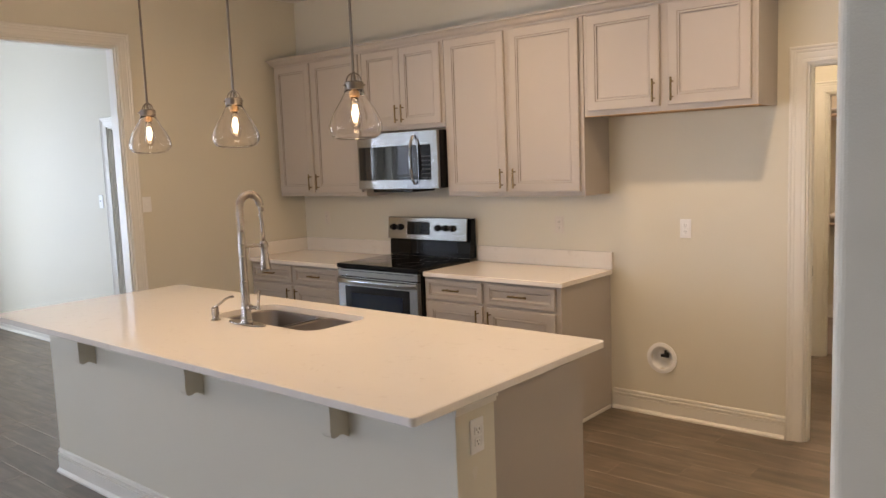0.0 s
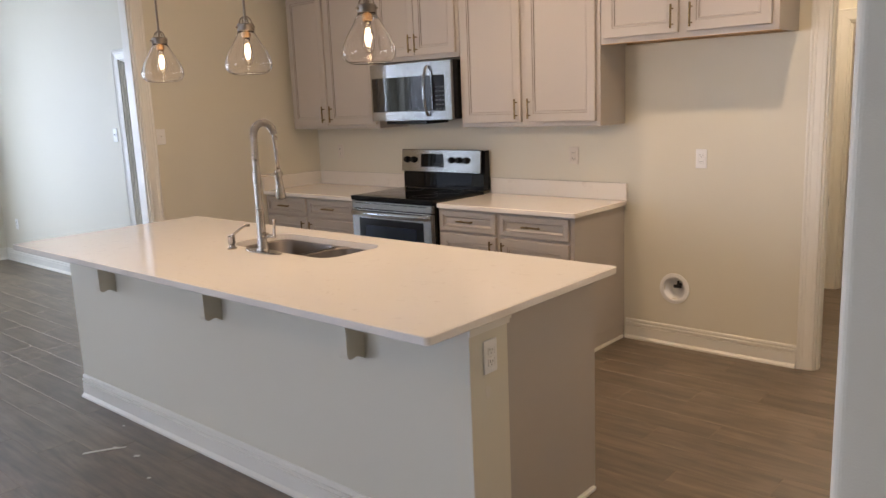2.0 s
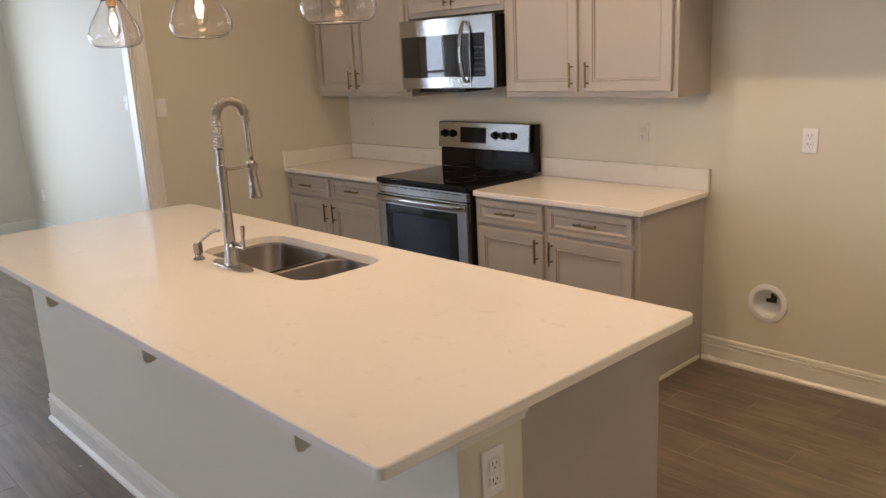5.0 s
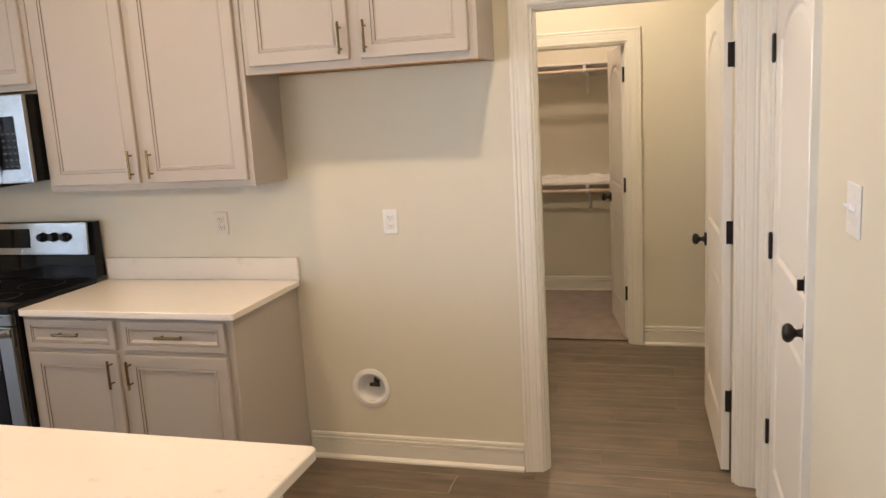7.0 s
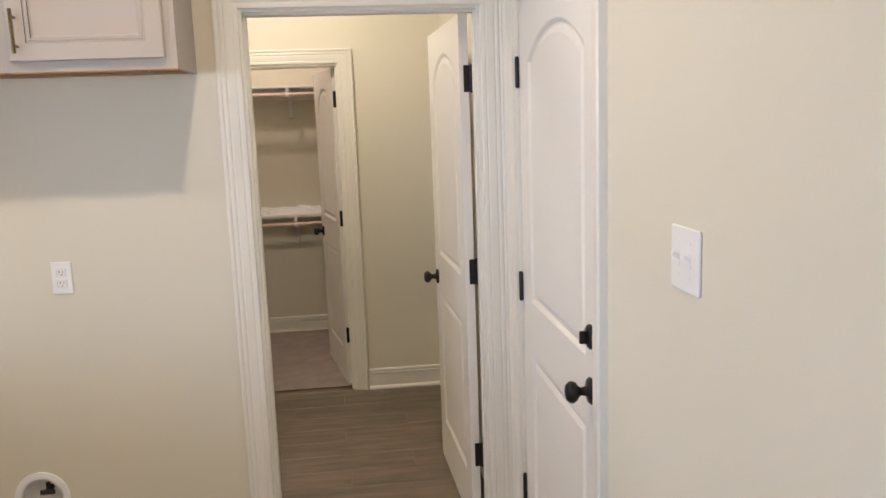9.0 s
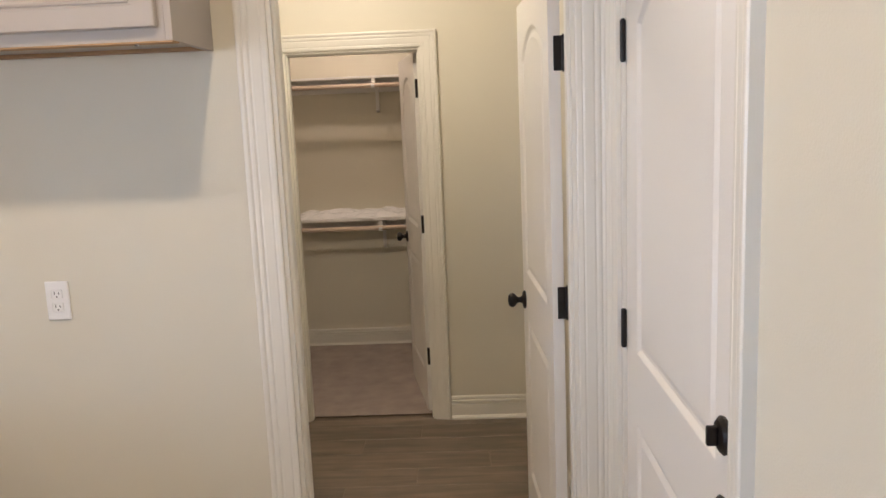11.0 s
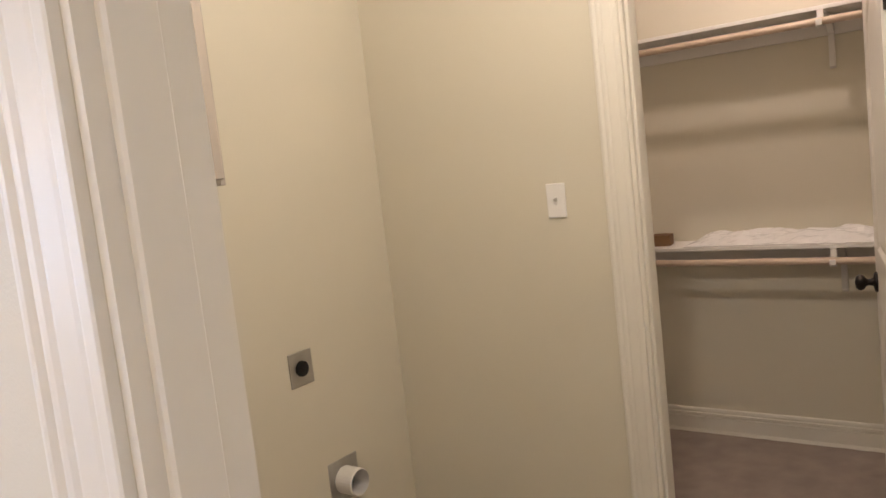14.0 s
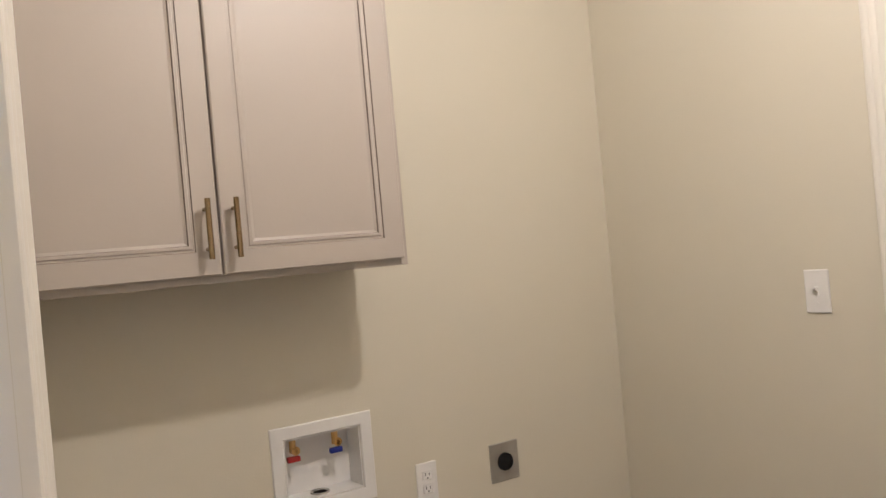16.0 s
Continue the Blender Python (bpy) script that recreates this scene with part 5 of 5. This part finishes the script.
def plank_mesh(length, width):
    key = (round(length, 3), round(width, 3))
    if key not in meshes:
        bm = bmesh.new()
        l, w = length / 2, width / 2
        b = 0.0012
        top = [bm.verts.new((sx * (l - b), sy * (w - b), 0)) for sx, sy in ((-1, -1), (1, -1), (1, 1), (-1, 1))]
        mid = [bm.verts.new((sx * l, sy * w, -b)) for sx, sy in ((-1, -1), (1, -1), (1, 1), (-1, 1))]
        low = [bm.verts.new((sx * l, sy * w, -0.0045)) for sx, sy in ((-1, -1), (1, -1), (1, 1), (-1, 1))]
        bm.faces.new(top)
        for q, v in ((top, mid), (mid, low)):
            for k in range(4):
                bm.faces.new((q[k], q[(k + 1) % 4], v[(k + 1) % 4], v[k]))
        bmesh.ops.recalc_face_normals(bm, faces=bm.faces)
        me = bpy.data.meshes.new("tile")
        bm.to_mesh(me)
        bm.free()
        me.materials.append(PLANK)
        meshes[key] = me
    return meshes[key]


AREAS = [(-9.2, XL - 0.14, 0.14, 5.12), (XL - 0.14, XL, LO[0], LO[1]), (XL, XR, -3.0, YK), (XR, 4.2, -3.0, 3.015), (OP[0], OP[1], YK, YK + T), (XLL, XR, YK + T, YC), (CO[0], CO[1], YC, YC + 0.06)]
rnd = random.Random(2)
near = []
for r in range(-46, 18):
    ya = 5.293 + r * PW
    yb = ya + PW
    jit = rnd.uniform(-0.05, 0.05)
    for ax0, ax1, ay0, ay1 in AREAS:
        y0, y1 = max(ya, ay0), min(yb, ay1)
        if y1 - y0 < 0.01:
            continue
        off = -0.521 + (r % 3) * PITCH + jit
        k0 = math.floor((ax0 - off) / PL)
        k = k0
        while off + k * PL < ax1:
            x0, x1 = max(off + k * PL, ax0), min(off + (k + 1) * PL, ax1)
            k += 1
            if x1 - x0 < 0.01:
                continue
            dist = math.hypot((x0 + x1) / 2 + 1.2, ((y0 + y1) / 2 - 4.8) * 0.9)
            near.append((dist, x0 + GAP / 2, x1 - GAP / 2, y0 + GAP / 2, y1 - GAP / 2))
near.sort()
far = near[300:]
for d, x0, x1, y0, y1 in near[:300]:
    ob = new("tile", plank_mesh(x1 - x0, y1 - y0))
    ob.location = ((x0 + x1) / 2, (y0 + y1) / 2, 0)
    ob.parent = floor
bm = bmesh.new()
for d, x0, x1, y0, y1 in far:
    t = [bm.verts.new(p) for p in ((x0 + 0.001, y0 + 0.001, 0), (x1 - 0.001, y0 + 0.001, 0), (x1 - 0.001, y1 - 0.001, 0), (x0 + 0.001, y1 - 0.001, 0))]
    l = [bm.verts.new(p) for p in ((x0, y0, -0.0045), (x1, y0, -0.0045), (x1, y1, -0.0045), (x0, y1, -0.0045))]
    bm.faces.new(t)
    for k in range(4):
        bm.faces.new((t[k], l[k], l[(k + 1) % 4], t[(k + 1) % 4]))
part("tiles", bm, PLANK, floor, "wood-look tiles farther off", "stuff")
